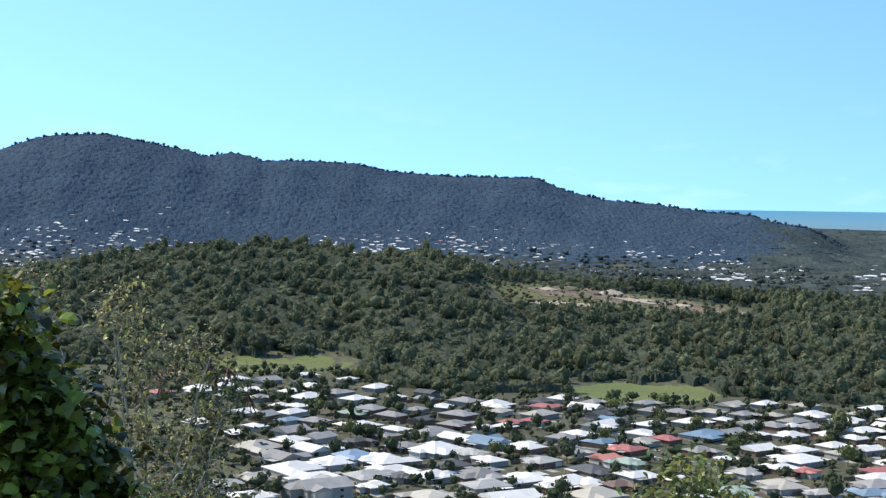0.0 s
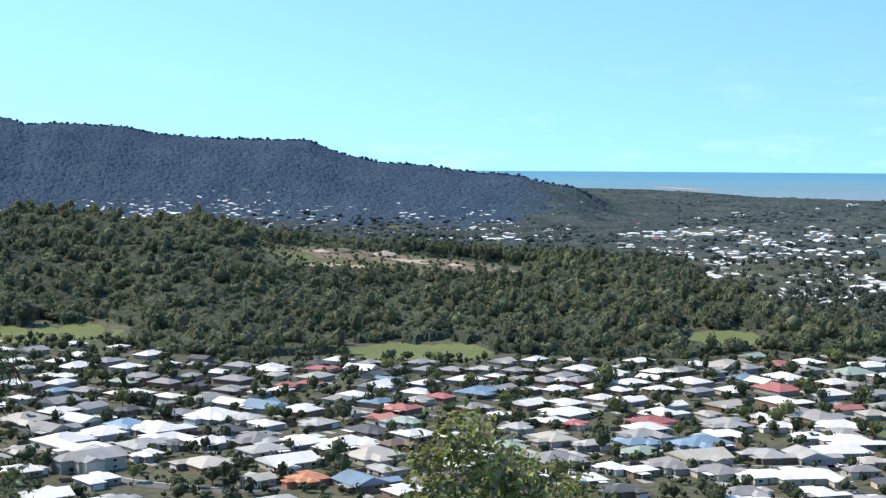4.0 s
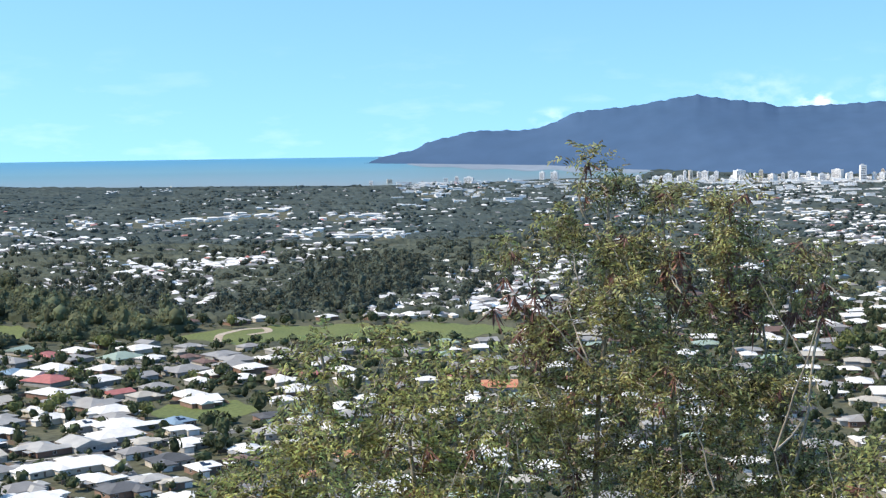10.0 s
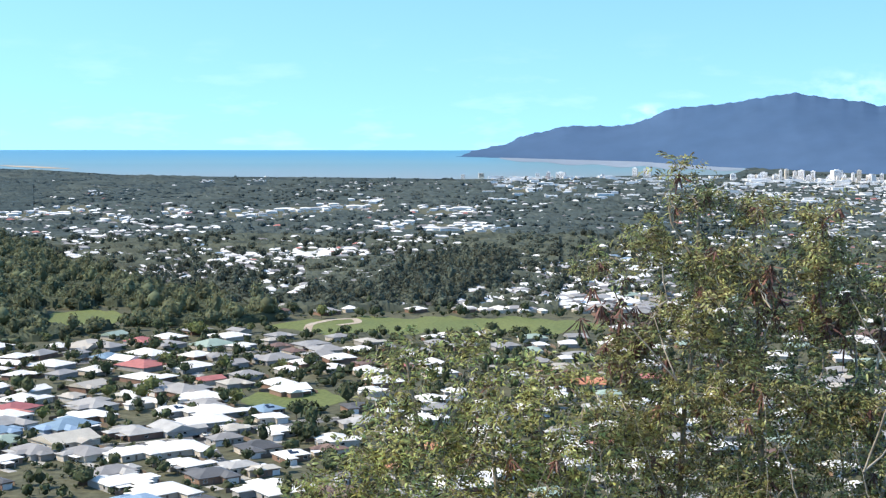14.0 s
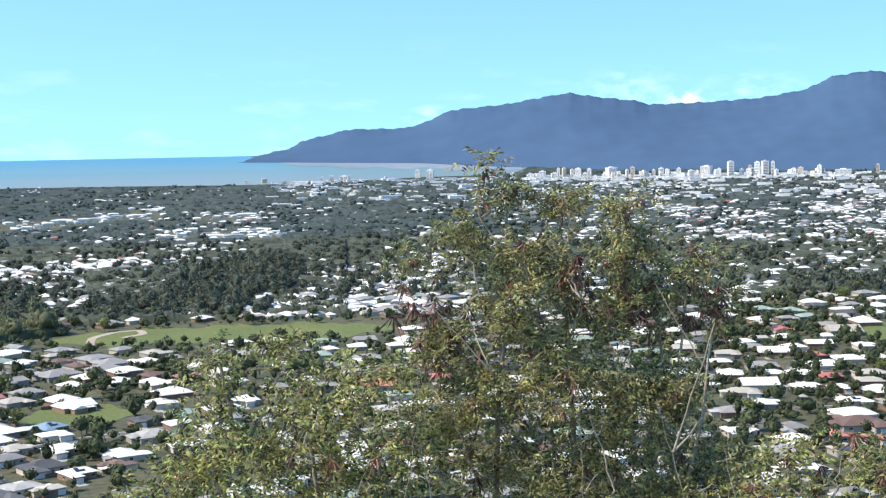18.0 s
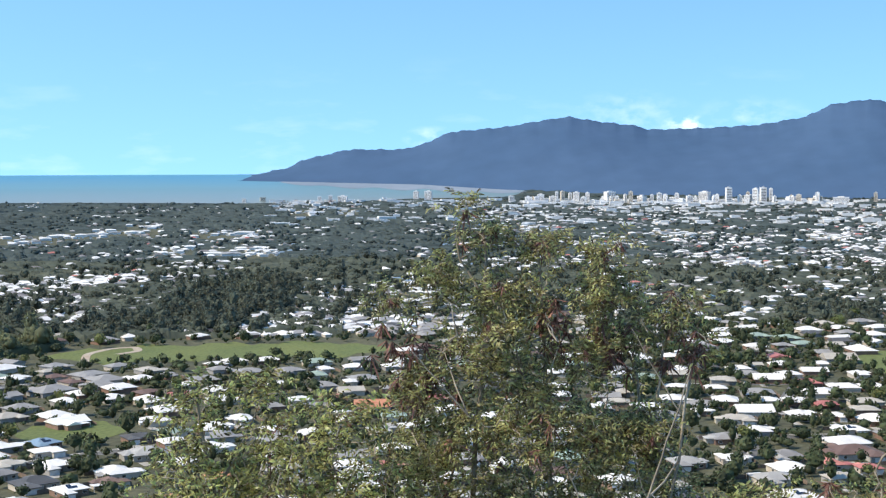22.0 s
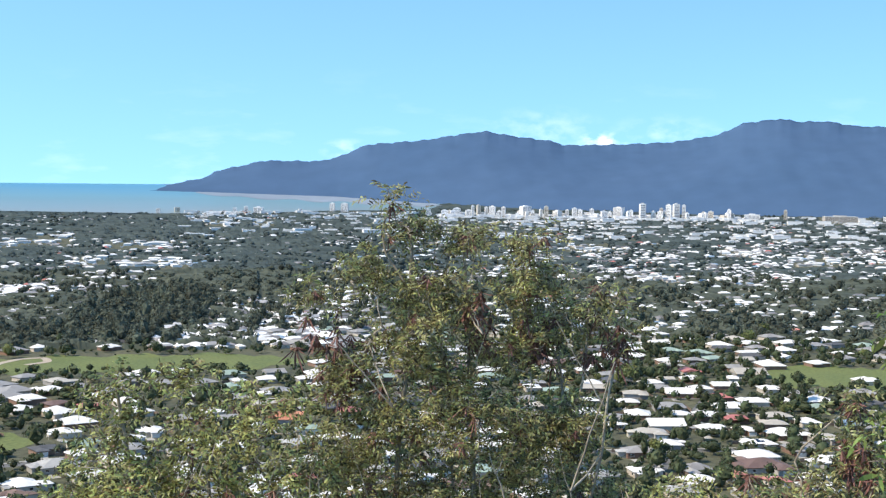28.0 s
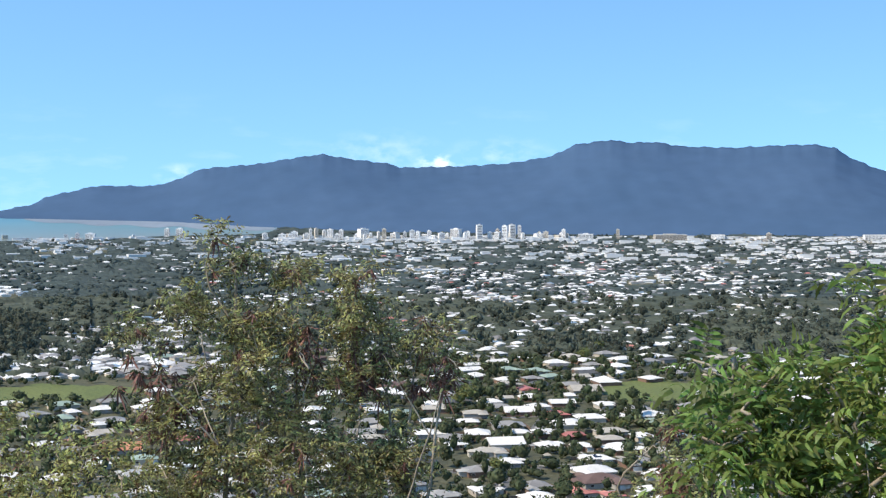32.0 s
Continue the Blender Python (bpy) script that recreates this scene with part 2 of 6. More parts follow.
TRIM = material("white_trim", (0.75, 0.75, 0.73), 0.6, 0.06, 0.5, tone=(0.66, 0.66, 0.64))
FENCE = material("weathered_fence", (0.22, 0.17, 0.13), 0.9, 0.25, 0.5, tone=(0.15, 0.12, 0.10))
SOLAR = material("solar_cells", (0.02, 0.03, 0.06), 0.15, 0.1, 1.0, spec=0.7)
FAR_ROOF = material("far_pale_roofs", (0.82, 0.82, 0.80), 0.6, 0.1, 0.02, island=0.2, tone=(0.66, 0.65, 0.62), spec=0.3)
FAR_GREY = material("far_grey_roofs", (0.28, 0.28, 0.28), 0.6, 0.1, 0.02, island=0.4, tone=(0.22, 0.2, 0.19), spec=0.3)
TOWER = material("pale_tower_render", (0.80, 0.79, 0.76), 0.7, 0.06, 0.05, each=0.12, tone=(0.72, 0.71, 0.69))

# ---- the shape of the land ----
def dist_of(el):
    """How far the plain lies along a ray of that elevation (degrees): true to 2 km, then drawn together."""
    far = EYE / np.tan(np.radians(np.maximum(-np.asarray(el, float), 0.05)))
    near = np.where(far < 2000, far, 2000 + 2500 * (1 - np.exp(-(np.maximum(far, 2000) - 2000) / 2500)))
    edge = np.degrees(np.arctan(EYE / 10047.0))
    return np.where(near < 4400, near, 4400 + 480 * np.clip((edge + np.asarray(el, float)) / (edge - 0.2), 0, 1))


def plain(d):
    """Height of the open plain and the sea at that distance from the lookout."""
    d = np.asarray(d, float)
    far = np.where(d < 2000, d, 2000 - 2500 * np.log(np.maximum(1 - (np.minimum(d, 4400) - 2000) / 2500, 0.02)))
    edge = np.degrees(np.arctan(EYE / 10047.0))
    el = edge + (0.2 - edge) * np.clip((d - 4400) / 480, 0, 1)
    return np.where(d < 2000, 0.0, np.where(d < 4400, EYE * (1 - d / np.maximum(far, 1)), EYE - d * np.tan(np.radians(el))))


def smooth(x):
    x = np.clip(x, 0, 1)
    return x * x * (3 - 2 * x)


# crest lines: bearing and elevation in degrees, as seen from the lookout
RANGE_CREST = np.array([(-30, 0.9), (-22, 1.3), (-17.6, 1.77), (-16.35, 2.24), (-15.3, 2.42), (-13.6, 2.49), (-12.2, 2.23), (-10.4, 1.91), (-9.65, 1.67), (-8.65, 1.85), (-7.95, 1.73), (-7.4, 1.53), (-6.1, 1.58), (-3.6, 1.48), (-2.45, 1.22), (-0.95, 1.1), (0.35, 1.03), (1.95, 1.01), (3.8, 1.01), (5.0, 0.5), (6.6, 0.13), (8.7, 0.0), (10.5, -0.27), (12.4, -0.38), (13.3, -0.65), (14.7, -0.87), (16.5, -1.3), (19, -1.6)])
HILL_CREST = np.array([(-30, -4.5), (-22, -3.6), (-17.6, -2.98), (-14.4, -2.53), (-11.5, -1.88), (-8.4, -1.76), (-5.9, -1.67), (-4.3, -1.81), (-3.3, -2.1), (-0.6, -1.95), (0.85, -2.27), (2.7, -2.85), (5.0, -3.1), (8.9, -3.5), (12.5, -3.87), (17, -3.8), (19, -4.05), (21.2, -4.7), (23, -5.3), (26, -6.0), (28.5, -6.6)])
HILL_FOOT = np.array([(-30, -6.4), (-13.3, -6.75), (-4.2, -7.06), (-1.9, -7.7), (1.6, -7.9), (5.1, -7.8), (6.5, -7.35), (10.8, -7.65), (14, -7.8), (19, -7.8), (22.4, -7.3), (26, -7.35), (28.5, -7.2)])
SPUR_CREST = np.array([(28, -6.9), (29.4, -6.6), (30.6, -6.1), (32, -5.7), (34.4, -4.6), (35.3, -4.45), (36.9, -4.15), (37.9, -4.3), (38.4, -4.8), (39.0, -6.0)])
COAST = np.array([(-30, -0.8), (14.7, -0.87), (17.7, -0.92), (20.0, -1.03), (22.3, -1.19), (25.6, -1.26), (31.3, -1.31), (35.7, -1.37), (40, -1.33), (43, -1.2), (46.5, -1.16), (47.2, -1.05), (47.7, -0.6)])
CREST_D, RANGE_D, SPUR_D = 1620.0, 3450.0, 1530.0


def on(line, az):
    return np.interp(az, line[:, 0], line[:, 1])


def height(az, d):
    """Height of the ground at a bearing (degrees) and distance."""
    az, d = np.broadcast_arrays(np.asarray(az, float), np.asarray(d, float))
    z = plain(d)
    # the long range
    f = np.where(d < RANGE_D, smooth((d - 2650) / (RANGE_D - 2650)) ** 0.85, 1 - smooth((d - RANGE_D) / 700))
    soft = sum(on(RANGE_CREST, az + q) for q in (-2.4, -1.6, -0.8, 0.0, 0.8, 1.6, 2.4)) / 7
    line = soft + (on(RANGE_CREST, az) - soft) * np.where(d < RANGE_D, f ** 5, 1)
    top = np.maximum(EYE + RANGE_D * np.tan(np.radians(line)) - 5 - plain(RANGE_D), 0) * smooth((17 - az) / 2.5)
    fold = 1 - 0.065 * (0.5 + 0.3 * np.sin(az * 1.3 + d * 0.006) + 0.25 * np.sin(az * 2.9 - d * 0.009 + 1.0)) * np.where(d < RANGE_D, smooth((RANGE_D - d) / 350), 1)
    z = z + top * f * np.where(f < 1, fold, 1)
    # the wooded hill behind the estate
    foot = EYE / np.tan(np.radians(-on(HILL_FOOT, az)))
    top = np.maximum(EYE + CREST_D * np.tan(np.radians(on(HILL_CREST, az))) - 11, 0)
    f = np.where(d < CREST_D, smooth((d - foot) / (CREST_D - foot)) ** 0.9, 1 - smooth((d - CREST_D) / 600))
    gully = 1 - 0.13 * (0.5 + 0.5 * np.sin(az * 1.15 + d * 0.006 + 0.8 * np.sin(az * 0.43))) * smooth((CREST_D - d) / 260)
    z = z + top * f * gully * smooth((30 - az) / 2)
    # the low spur
    top = np.maximum(EYE + SPUR_D * np.tan(np.radians(on(SPUR_CREST, az))) - 12, 0)
    f = np.where(d < SPUR_D, smooth((d - 1090) / (SPUR_D - 1090)), 1 - smooth((d - SPUR_D) / 300))
    z = z + top * f * smooth((az - 28) / 1.5) * smooth((40 - az) / 1.2)
    # the lookout's own hill
    own = np.where(d < 2.5, 128.4, 128.4 - (d - 2.5) * 0.47)
    own = np.where(d > 220, (128.4 - 217.5 * 0.47) * (1 - smooth((d - 220) / 140)), own)
    behind = smooth((np.abs((az - 27 + 180) % 360 - 180) - 75) / 40)
    own = own + behind * np.clip(128.4 - own, 0, 90) * np.where(d < 220, 0.8, 0.8 * (1 - smooth((d - 220) / 300)))
    return np.maximum(z, own)


def spot(az, d):
    return d * math.sin(radians(az)), d * math.cos(radians(az))


def mesh_of(name, verts, faces, mats, smooth_faces=False, slots=None):
    """A mesh of triangles or quads from arrays."""
    me = bpy.data.meshes.new(name)
    verts, faces = np.asarray(verts, np.float32), np.asarray(faces, np.int32)
    n, k = faces.shape
    me.vertices.add(len(verts))
    me.vertices.foreach_set("co", verts.ravel())
    me.loops.add(n * k)
    me.loops.foreach_set("vertex_index", faces.ravel())
    me.polygons.add(n)
    me.polygons.foreach_set("loop_start", np.arange(0, n * k, k, dtype=np.int32))
    me.polygons.foreach_set("use_smooth", np.full(n, smooth_faces))
    if slots is not None:
        me.polygons.foreach_set("material_index", np.asarray(slots, np.int32))
    me.update(calc_edges=True)
    for m in mats if isinstance(mats, (list, tuple)) else [mats]:
        me.materials.append(m)
    return me


def polar_sheet(name, azs, ds, lift, mat, smooth_faces=True, ground=height):
    """A sheet over bearings and distances; ds may be one row for each bearing."""
    azs = np.asarray(azs, float)
    ds = np.asarray(ds, float)
    if ds.ndim == 1:
        ds = np.repeat(ds[None, :], len(azs), 0)
    aa = np.repeat(azs[:, None], ds.shape[1], 1)
    z = ground(aa, ds) + lift
    v = np.stack([ds * np.sin(np.radians(aa)), ds * np.cos(np.radians(aa)), z], -1).reshape(-1, 3)
    i = np.arange(len(azs) - 1)[:, None] * ds.shape[1] + np.arange(ds.shape[1] - 1)[None, :]
    f = np.stack([i, i + 1, i + ds.shape[1] + 1, i + ds.shape[1]], -1).reshape(-1, 4)
    return new(name, mesh_of(name, v, f[:, ::-1], mat, smooth_faces))


rings = np.concatenate([[0.0], np.linspace(1, 60, 16), np.geomspace(75, 500, 24), np.linspace(540, 2200, 60), np.linspace(2250, 4900, 56)])
bearings = np.concatenate([np.arange(-30, 85, 0.5), np.arange(85, 330.1, 5)])
ground = tagged(polar_sheet("ground", bearings, rings, 0.0, EARTH, ground=lambda a, d: height(a, d) - np.where((a < 47.4) & (a > -30) & (d > dist_of(on(COAST, a))), 2.5, 0)), "dry grass and dark soil over the plain, hills and lookout", "ground", kind="structure")


def sea_surface():
    azs = np.arange(-2, 47.76, 0.25)
    near = dist_of(on(COAST, azs)) - 4
    ds = near[:, None] + (4895 - near)[:, None] * np.linspace(0, 1, 24)[None, :]
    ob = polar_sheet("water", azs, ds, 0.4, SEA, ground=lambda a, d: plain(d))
    return tagged(ob, "calm blue-green sea, muddy and pale along the shore", "sea", kind="structure")


def sea_material():
    m = material("sea_water", (0.1, 0.2, 0.24), 0.35, 0.08, 0.002, spec=0.25)
    nt = m.node_tree
    b = nt.nodes["Principled BSDF"]
    geo = nt.nodes.new("ShaderNodeNewGeometry")
    ln = nt.nodes.new("ShaderNodeVectorMath")
    ln.operation = "LENGTH"
    flat = nt.nodes.new("ShaderNodeVectorMath")
    flat.operation = "MULTIPLY"
    flat.inputs[1].default_value = (1, 1, 0)
    nt.links.new(geo.outputs["Position"], flat.inputs[0])
    nt.links.new(flat.outputs[0], ln.inputs[0])
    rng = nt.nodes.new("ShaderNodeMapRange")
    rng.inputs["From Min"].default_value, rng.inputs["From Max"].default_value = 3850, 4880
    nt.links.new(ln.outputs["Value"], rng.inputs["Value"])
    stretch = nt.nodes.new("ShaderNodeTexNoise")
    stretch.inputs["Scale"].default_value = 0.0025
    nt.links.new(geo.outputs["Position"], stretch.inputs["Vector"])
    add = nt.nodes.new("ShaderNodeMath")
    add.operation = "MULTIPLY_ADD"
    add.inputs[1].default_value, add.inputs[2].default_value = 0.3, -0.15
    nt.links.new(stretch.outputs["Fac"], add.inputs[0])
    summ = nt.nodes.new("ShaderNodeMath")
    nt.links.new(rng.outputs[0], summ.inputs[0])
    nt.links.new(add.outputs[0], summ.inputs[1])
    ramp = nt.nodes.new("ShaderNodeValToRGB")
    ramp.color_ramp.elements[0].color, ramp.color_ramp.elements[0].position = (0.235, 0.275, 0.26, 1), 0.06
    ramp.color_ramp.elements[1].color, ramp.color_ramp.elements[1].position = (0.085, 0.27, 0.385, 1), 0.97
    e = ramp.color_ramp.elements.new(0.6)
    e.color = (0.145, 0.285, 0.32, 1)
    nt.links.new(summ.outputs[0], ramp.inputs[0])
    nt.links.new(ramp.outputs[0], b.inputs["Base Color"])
    return m


SEA = sea_material()
water = sea_surface()

# the headland and the mountains behind the city
MOUNTAIN_CREST = np.array([(35.8, -0.43), (36.7, -0.16), (37.9, 0.1), (38.35, 0.38), (39.3, 0.58), (40.2, 0.8), (42.4, 0.8), (43.2, 0.97), (44.4, 1.5), (46.7, 1.7), (47.9, 1.91), (49.2, 2.1), (50.4, 1.9), (51.9, 1.72), (52.5, 1.55), (54.8, 1.6), (56.85, 1.71), (58.6, 2.0), (59.6, 2.48), (61, 2.65), (61.8, 2.53), (62.8, 2.55), (63.9, 2.36), (65.9, 2.29), (67.5, 2.36), (69, 2.39), (69.8, 2.25), (70.5, 1.8), (71.7, 1.3), (74, 0.5), (78, 0.1), (85, 0.0)])
MOUNTAIN_FOOT = np.array([(35.7, -0.45), (43.2, -0.64), (46.3, -0.84), (52, -1.1), (58, -1.22), (85, -1.26)])


def mountain_height(az, d):
    foot = dist_of(on(MOUNTAIN_FOOT, az))
    crest = 4820.0
    wob = np.sin(az * 7.3) * 0.02 + np.sin(az * 17.1 + 1) * 0.014 + np.sin(az * 41.0) * 0.007
    f = np.where(d < crest, np.clip((d - foot) / (crest - foot), 0, 1), 1 - smooth((d - crest) / 75))
    # below the crest the slopes follow a softened crest line
    soft = sum(on(MOUNTAIN_CREST, az + s) for s in np.linspace(-1.8, 1.8, 9)) / 9
    line = soft + (on(MOUNTAIN_CREST, az) - soft) * np.where(d < crest, np.clip(f, 0, 1) ** 3, 1)
    top = EYE + crest * np.tan(np.radians(line)) - plain(crest)
    ridge = 0.018 * np.sin(az * 0.9 + d * 0.006) + 0.012 * np.sin(az * 2.3 - d * 0.009 + 2) + 0.006 * np.sin(az * 6.1 + d * 0.02)
    return plain(d) + top * (f ** 0.9 + ridge * f * (1 - f) * 1.6) + crest * np.radians(wob) * np.clip(f, 0, 1) ** 8


def mountains():
    azs = np.arange(35.7, 85.01, 0.12)
    foot = dist_of(on(MOUNTAIN_FOOT, azs)) - 5
    ds = np.concatenate([foot[:, None] + (4820 - foot)[:, None] * np.linspace(0, 1, 40)[None, :], np.repeat([[4840, 4865, 4895]], len(azs), 0)], 1)
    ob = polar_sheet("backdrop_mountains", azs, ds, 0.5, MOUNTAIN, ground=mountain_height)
    return tagged(ob, "long hazy blue forested mountain range beyond the bay", "mountains", kind="structure")


mountains()


def shallows():
    """Pale muddy water along the foot of the headland."""
    azs = np.linspace(37.5, 47.5, 41)
    edge = on(MOUNTAIN_FOOT, azs)
    wide = 0.22 * np.sin(np.linspace(0.05, 3.0, 41)) ** 0.5 * (1 + 0.2 * np.sin(azs * 3))
    near, far = dist_of(edge - wide), dist_of(edge + 0.05)
    ds = near[:, None] + (far - near)[:, None] * np.linspace(0, 1, 14)[None, :]
    ob = polar_sheet("water_shallows", azs, ds, 0.75, MUD, ground=lambda a, d: plain(d))
    return tagged(ob, "pale muddy shallows at the foot of the headland", "sea", kind="structure")


MUD = material("silty_water", (0.255, 0.295, 0.335), 0.5, 0.1, 0.004, tone=(0.22, 0.26, 0.30), spec=0.2)
shallows()


def sand_spit():
    azs = np.linspace(17.6, 20.3, 30)
    mid = dist_of(on(COAST, azs) + 0.085) + 12
    half = 20 * np.sin(np.linspace(0.1, math.pi - 0.1, 30)) ** 0.7
    ds = mid[:, None] + half[:, None] * np.linspace(-1, 1, 5)[None, :]
    ob = polar_sheet("ground_sand", azs, ds, 1.0, PALE_SOIL, ground=lambda a, d: plain(d))
    return tagged(ob, "pale sand spit reaching into the sea", "sand", kind="structure")


sand_spit()

# ---- woods ----
def crown_template(rng, clumps, radius, tall, card, full=0.62):
    """A ragged crown as triangles round the origin's trunk: an uneven core and many leaf clumps on it."""
    bm = bmesh.new()
    bmesh.ops.create_icosphere(bm, subdivisions=1, radius=1.0)
    v = np.array([p.co for p in bm.verts])
    t = np.array([[q.index for q in f.verts] for f in bm.faces])
    bm.free()
    v = v * (full + 0.22 * rng.random((len(v), 1)))
    v = v * np.array([radius, radius, tall / 2]) + np.array([0, 0, tall * 0.62])
    verts, tris, n = [v], [t], len(v)
    for _ in range(clumps):
        u = rng.normal(size=3)
        u /= np.linalg.norm(u)
        u[2] = abs(u[2]) * 0.9 - 0.25 * rng.random()
        c = u * np.array([radius, radius, tall / 2]) * (0.78 + 0.32 * rng.random()) + np.array([0, 0, tall * 0.62])
        nrm = u + rng.normal(size=3) * 0.45
        nrm /= np.linalg.norm(nrm)
        a = np.cross(nrm, rng.normal(size=3))
        a /= np.linalg.norm(a)
        b = np.cross(nrm, a)
        s = card * (0.6 + 0.8 * rng.random())
        q = np.array([c + a * s, c + b * s * 0.8 + nrm * s * 0.25, c - a * s * 0.9, c - b * s * 0.7 + nrm * s * 0.2])
        verts.append(q)
        tris.append(np.array([[0, 1, 2], [0, 2, 3]]) + n)
        n += 4
    return np.concatenate(verts), np.concatenate(tris)


def scatter(name, templates, places, sizes, mat, seed, soft=True):
    """Many copies of the templates in one mesh, each turned and sized."""
    rng = np.random.default_rng(seed)
    places, sizes = np.asarray(places, float), np.asarray(sizes, float)
    which = rng.integers(0, len(templates), len(places))
    vs, fs, n = [], [], 0
    for k, (tv, tt) in enumerate(templates):
        sel = which == k
        p, s = places[sel], sizes[sel]
        a = rng.random(len(p)) * 2 * np.pi
        c, si = np.cos(a)[:, None], np.sin(a)[:, None]
        stretch = 1 + (rng.random((len(p), 1)) - 0.5) * 0.8
        x = (tv[None, :, 0] * c - tv[None, :, 1] * si) * s[:, None]
        y = (tv[None, :, 0] * si + tv[None, :, 1] * c) * s[:, None]
        z = tv[None, :, 2] * s[:, None] * stretch
        v = np.stack([x + p[:, 0:1], y + p[:, 1:2], z + p[:, 2:3]], -1).reshape(-1, 3)
        f = (tt[None] + (np.arange(len(p)) * len(tv))[:, None, None]).reshape(-1, 3) + n
        vs.append(v)
        fs.append(f)
        n += len(v)
    return new(name, mesh_of(name, np.concatenate(vs), np.concatenate(fs), mat, soft))


def strew(rng, count, az0, az1, d0, d1):
    """Even spots over a sector."""
    az = az0 + (az1 - az0) * rng.random(count)
    d = np.sqrt(d0 ** 2 + (d1 ** 2 - d0 ** 2) * rng.random(count))
    return az, d


def rest(az, d, drop=0.3):
    return np.stack([d * np.sin(np.radians(az)), d * np.cos(np.radians(az)), height(az, d) - drop], -1)


def wander(az, d, size, seed):
    """A smooth random field over the land, about 0 to 1."""
    x, y = d * np.sin(np.radians(az)) / size, d * np.cos(np.radians(az)) / size
    r = np.random.default_rng(seed)
    out = 0
    for k in range(6):
        a, ph, s = r.random() * 6.28, r.random() * 6.28, 0.6 + k * 0.45
        out = out + np.sin((x * np.cos(a) + y * np.sin(a)) * s * 3 + ph) / (1 + 0.4 * k)
    return 0.5 + out / 5.0


def dice(i, j, k):
    """An even random number for each cell of a grid."""
    v = np.sin(i * 127.1 + j * 311.7 + k * 74.7) * 43758.5453
    return v - np.floor(v)


def domes(az, d, cell, seed):
    """A closed roof of rounded tree crowns, 0 to about 1.1 high, one to each cell."""
    x, y = d * np.sin(np.radians(az)) / cell, d * np.cos(np.radians(az)) / cell
    i, j = np.floor(x), np.floor(y)
    best = np.zeros_like(x)
    for di in (-1, 0, 1):
        for dj in (-1, 0, 1):
            a, b, c = (dice(i + di, j + dj, seed + k) for k in range(3))
            r = 0.5 + 0.45 * c
            q = 1 - ((x - i - di - 0.1 - 0.8 * a) ** 2 + (y - j - dj - 0.1 - 0.8 * b) ** 2) / (r * r)
            best = np.maximum(best, np.sqrt(np.maximum(q, 0)) * (0.45 + 0.65 * c))
    return best


def canopy(name, azs, ds, cell, tall, rough, mat, seed, label, soft=False):
    """The joined crowns of a wood as one uneven sheet; tall(az, d) is the height of its crowns, below 0 where none grow."""
    rng = np.random.default_rng(seed)

    def top(a, d):
        t = tall(a, d)
        h = np.where(t > 0, t * (0.35 + 0.65 * domes(a, d, cell, seed)) + rng.normal(size=a.shape) * rough * np.clip(t / 4, 0.2, 1), -0.4)
        h[:, 0] = h[:, -1] = -0.5
        return height(a, d) + h
    return tagged(polar_sheet(name, azs, ds, 0.0, mat, soft, ground=top), label, "woodland", kind="stuff")


WOOD_RNG = np.random.default_rng(11)
NEAR_CROWNS = [crown_template(WOOD_RNG, 46, r, h, 0.8, 0.66) for r, h in ((2.6, 8.2), (3.3, 6.4), (4.1, 7.0), (5.0, 5.6), (3.3, 9.4), (4.4, 8.0))]
FAR_CROWNS = [crown_template(WOOD_RNG, 2, 6.0, 3.0, 1.3, 0.82) for _ in range(4)]
LOW_CROWNS = [crown_template(WOOD_RNG, 7, 3.6, 6.0, 1.8) for _ in range(4)]
MID_CROWNS = [crown_template(WOOD_RNG, 26, 3.8, 6.6, 1.0, 0.62) for _ in range(5)]


def in_patch(az, el_lo, el_hi, az0, az1, d):
    lo, hi = dist_of(el_lo), dist_of(el_hi)
    return (az > az0) & (az < az1) & (d > lo) & (d < hi)


def clear_of_wood(az, d):
    """Fields and the quarry, where no wood grows."""
    az = az + 0.35 * np.sin(d * 0.045) + 0.15 * np.sin(d * 0.13 + 1)
    d = d + 14 * np.sin(az * 3.1) + 7 * np.sin(az * 8.3)
    bare = in_patch(az, -7.2, -6.5, -9.9, -3.5, d)
    bare |= in_patch(az, -8.1, -7.2, 5.3, 11.4, d) | in_patch(az, -7.3, -6.45, 18.9, 22.7, d)
    slope = (az > 1.2) & (az < 12.8) & (np.abs(d - 1525 - 8 * (az - 6)) < 125)
    return bare | slope


def hill_edge(az):
    """The far edge of the hill's wood, just behind the crest."""
    far = (EYE - 9) / np.tan(np.radians(-on(HILL_CREST, az))) + np.where(az < 14, 400, 25)
    return np.minimum(far, 1665 + 195 * smooth((az - 1.5) / 3))


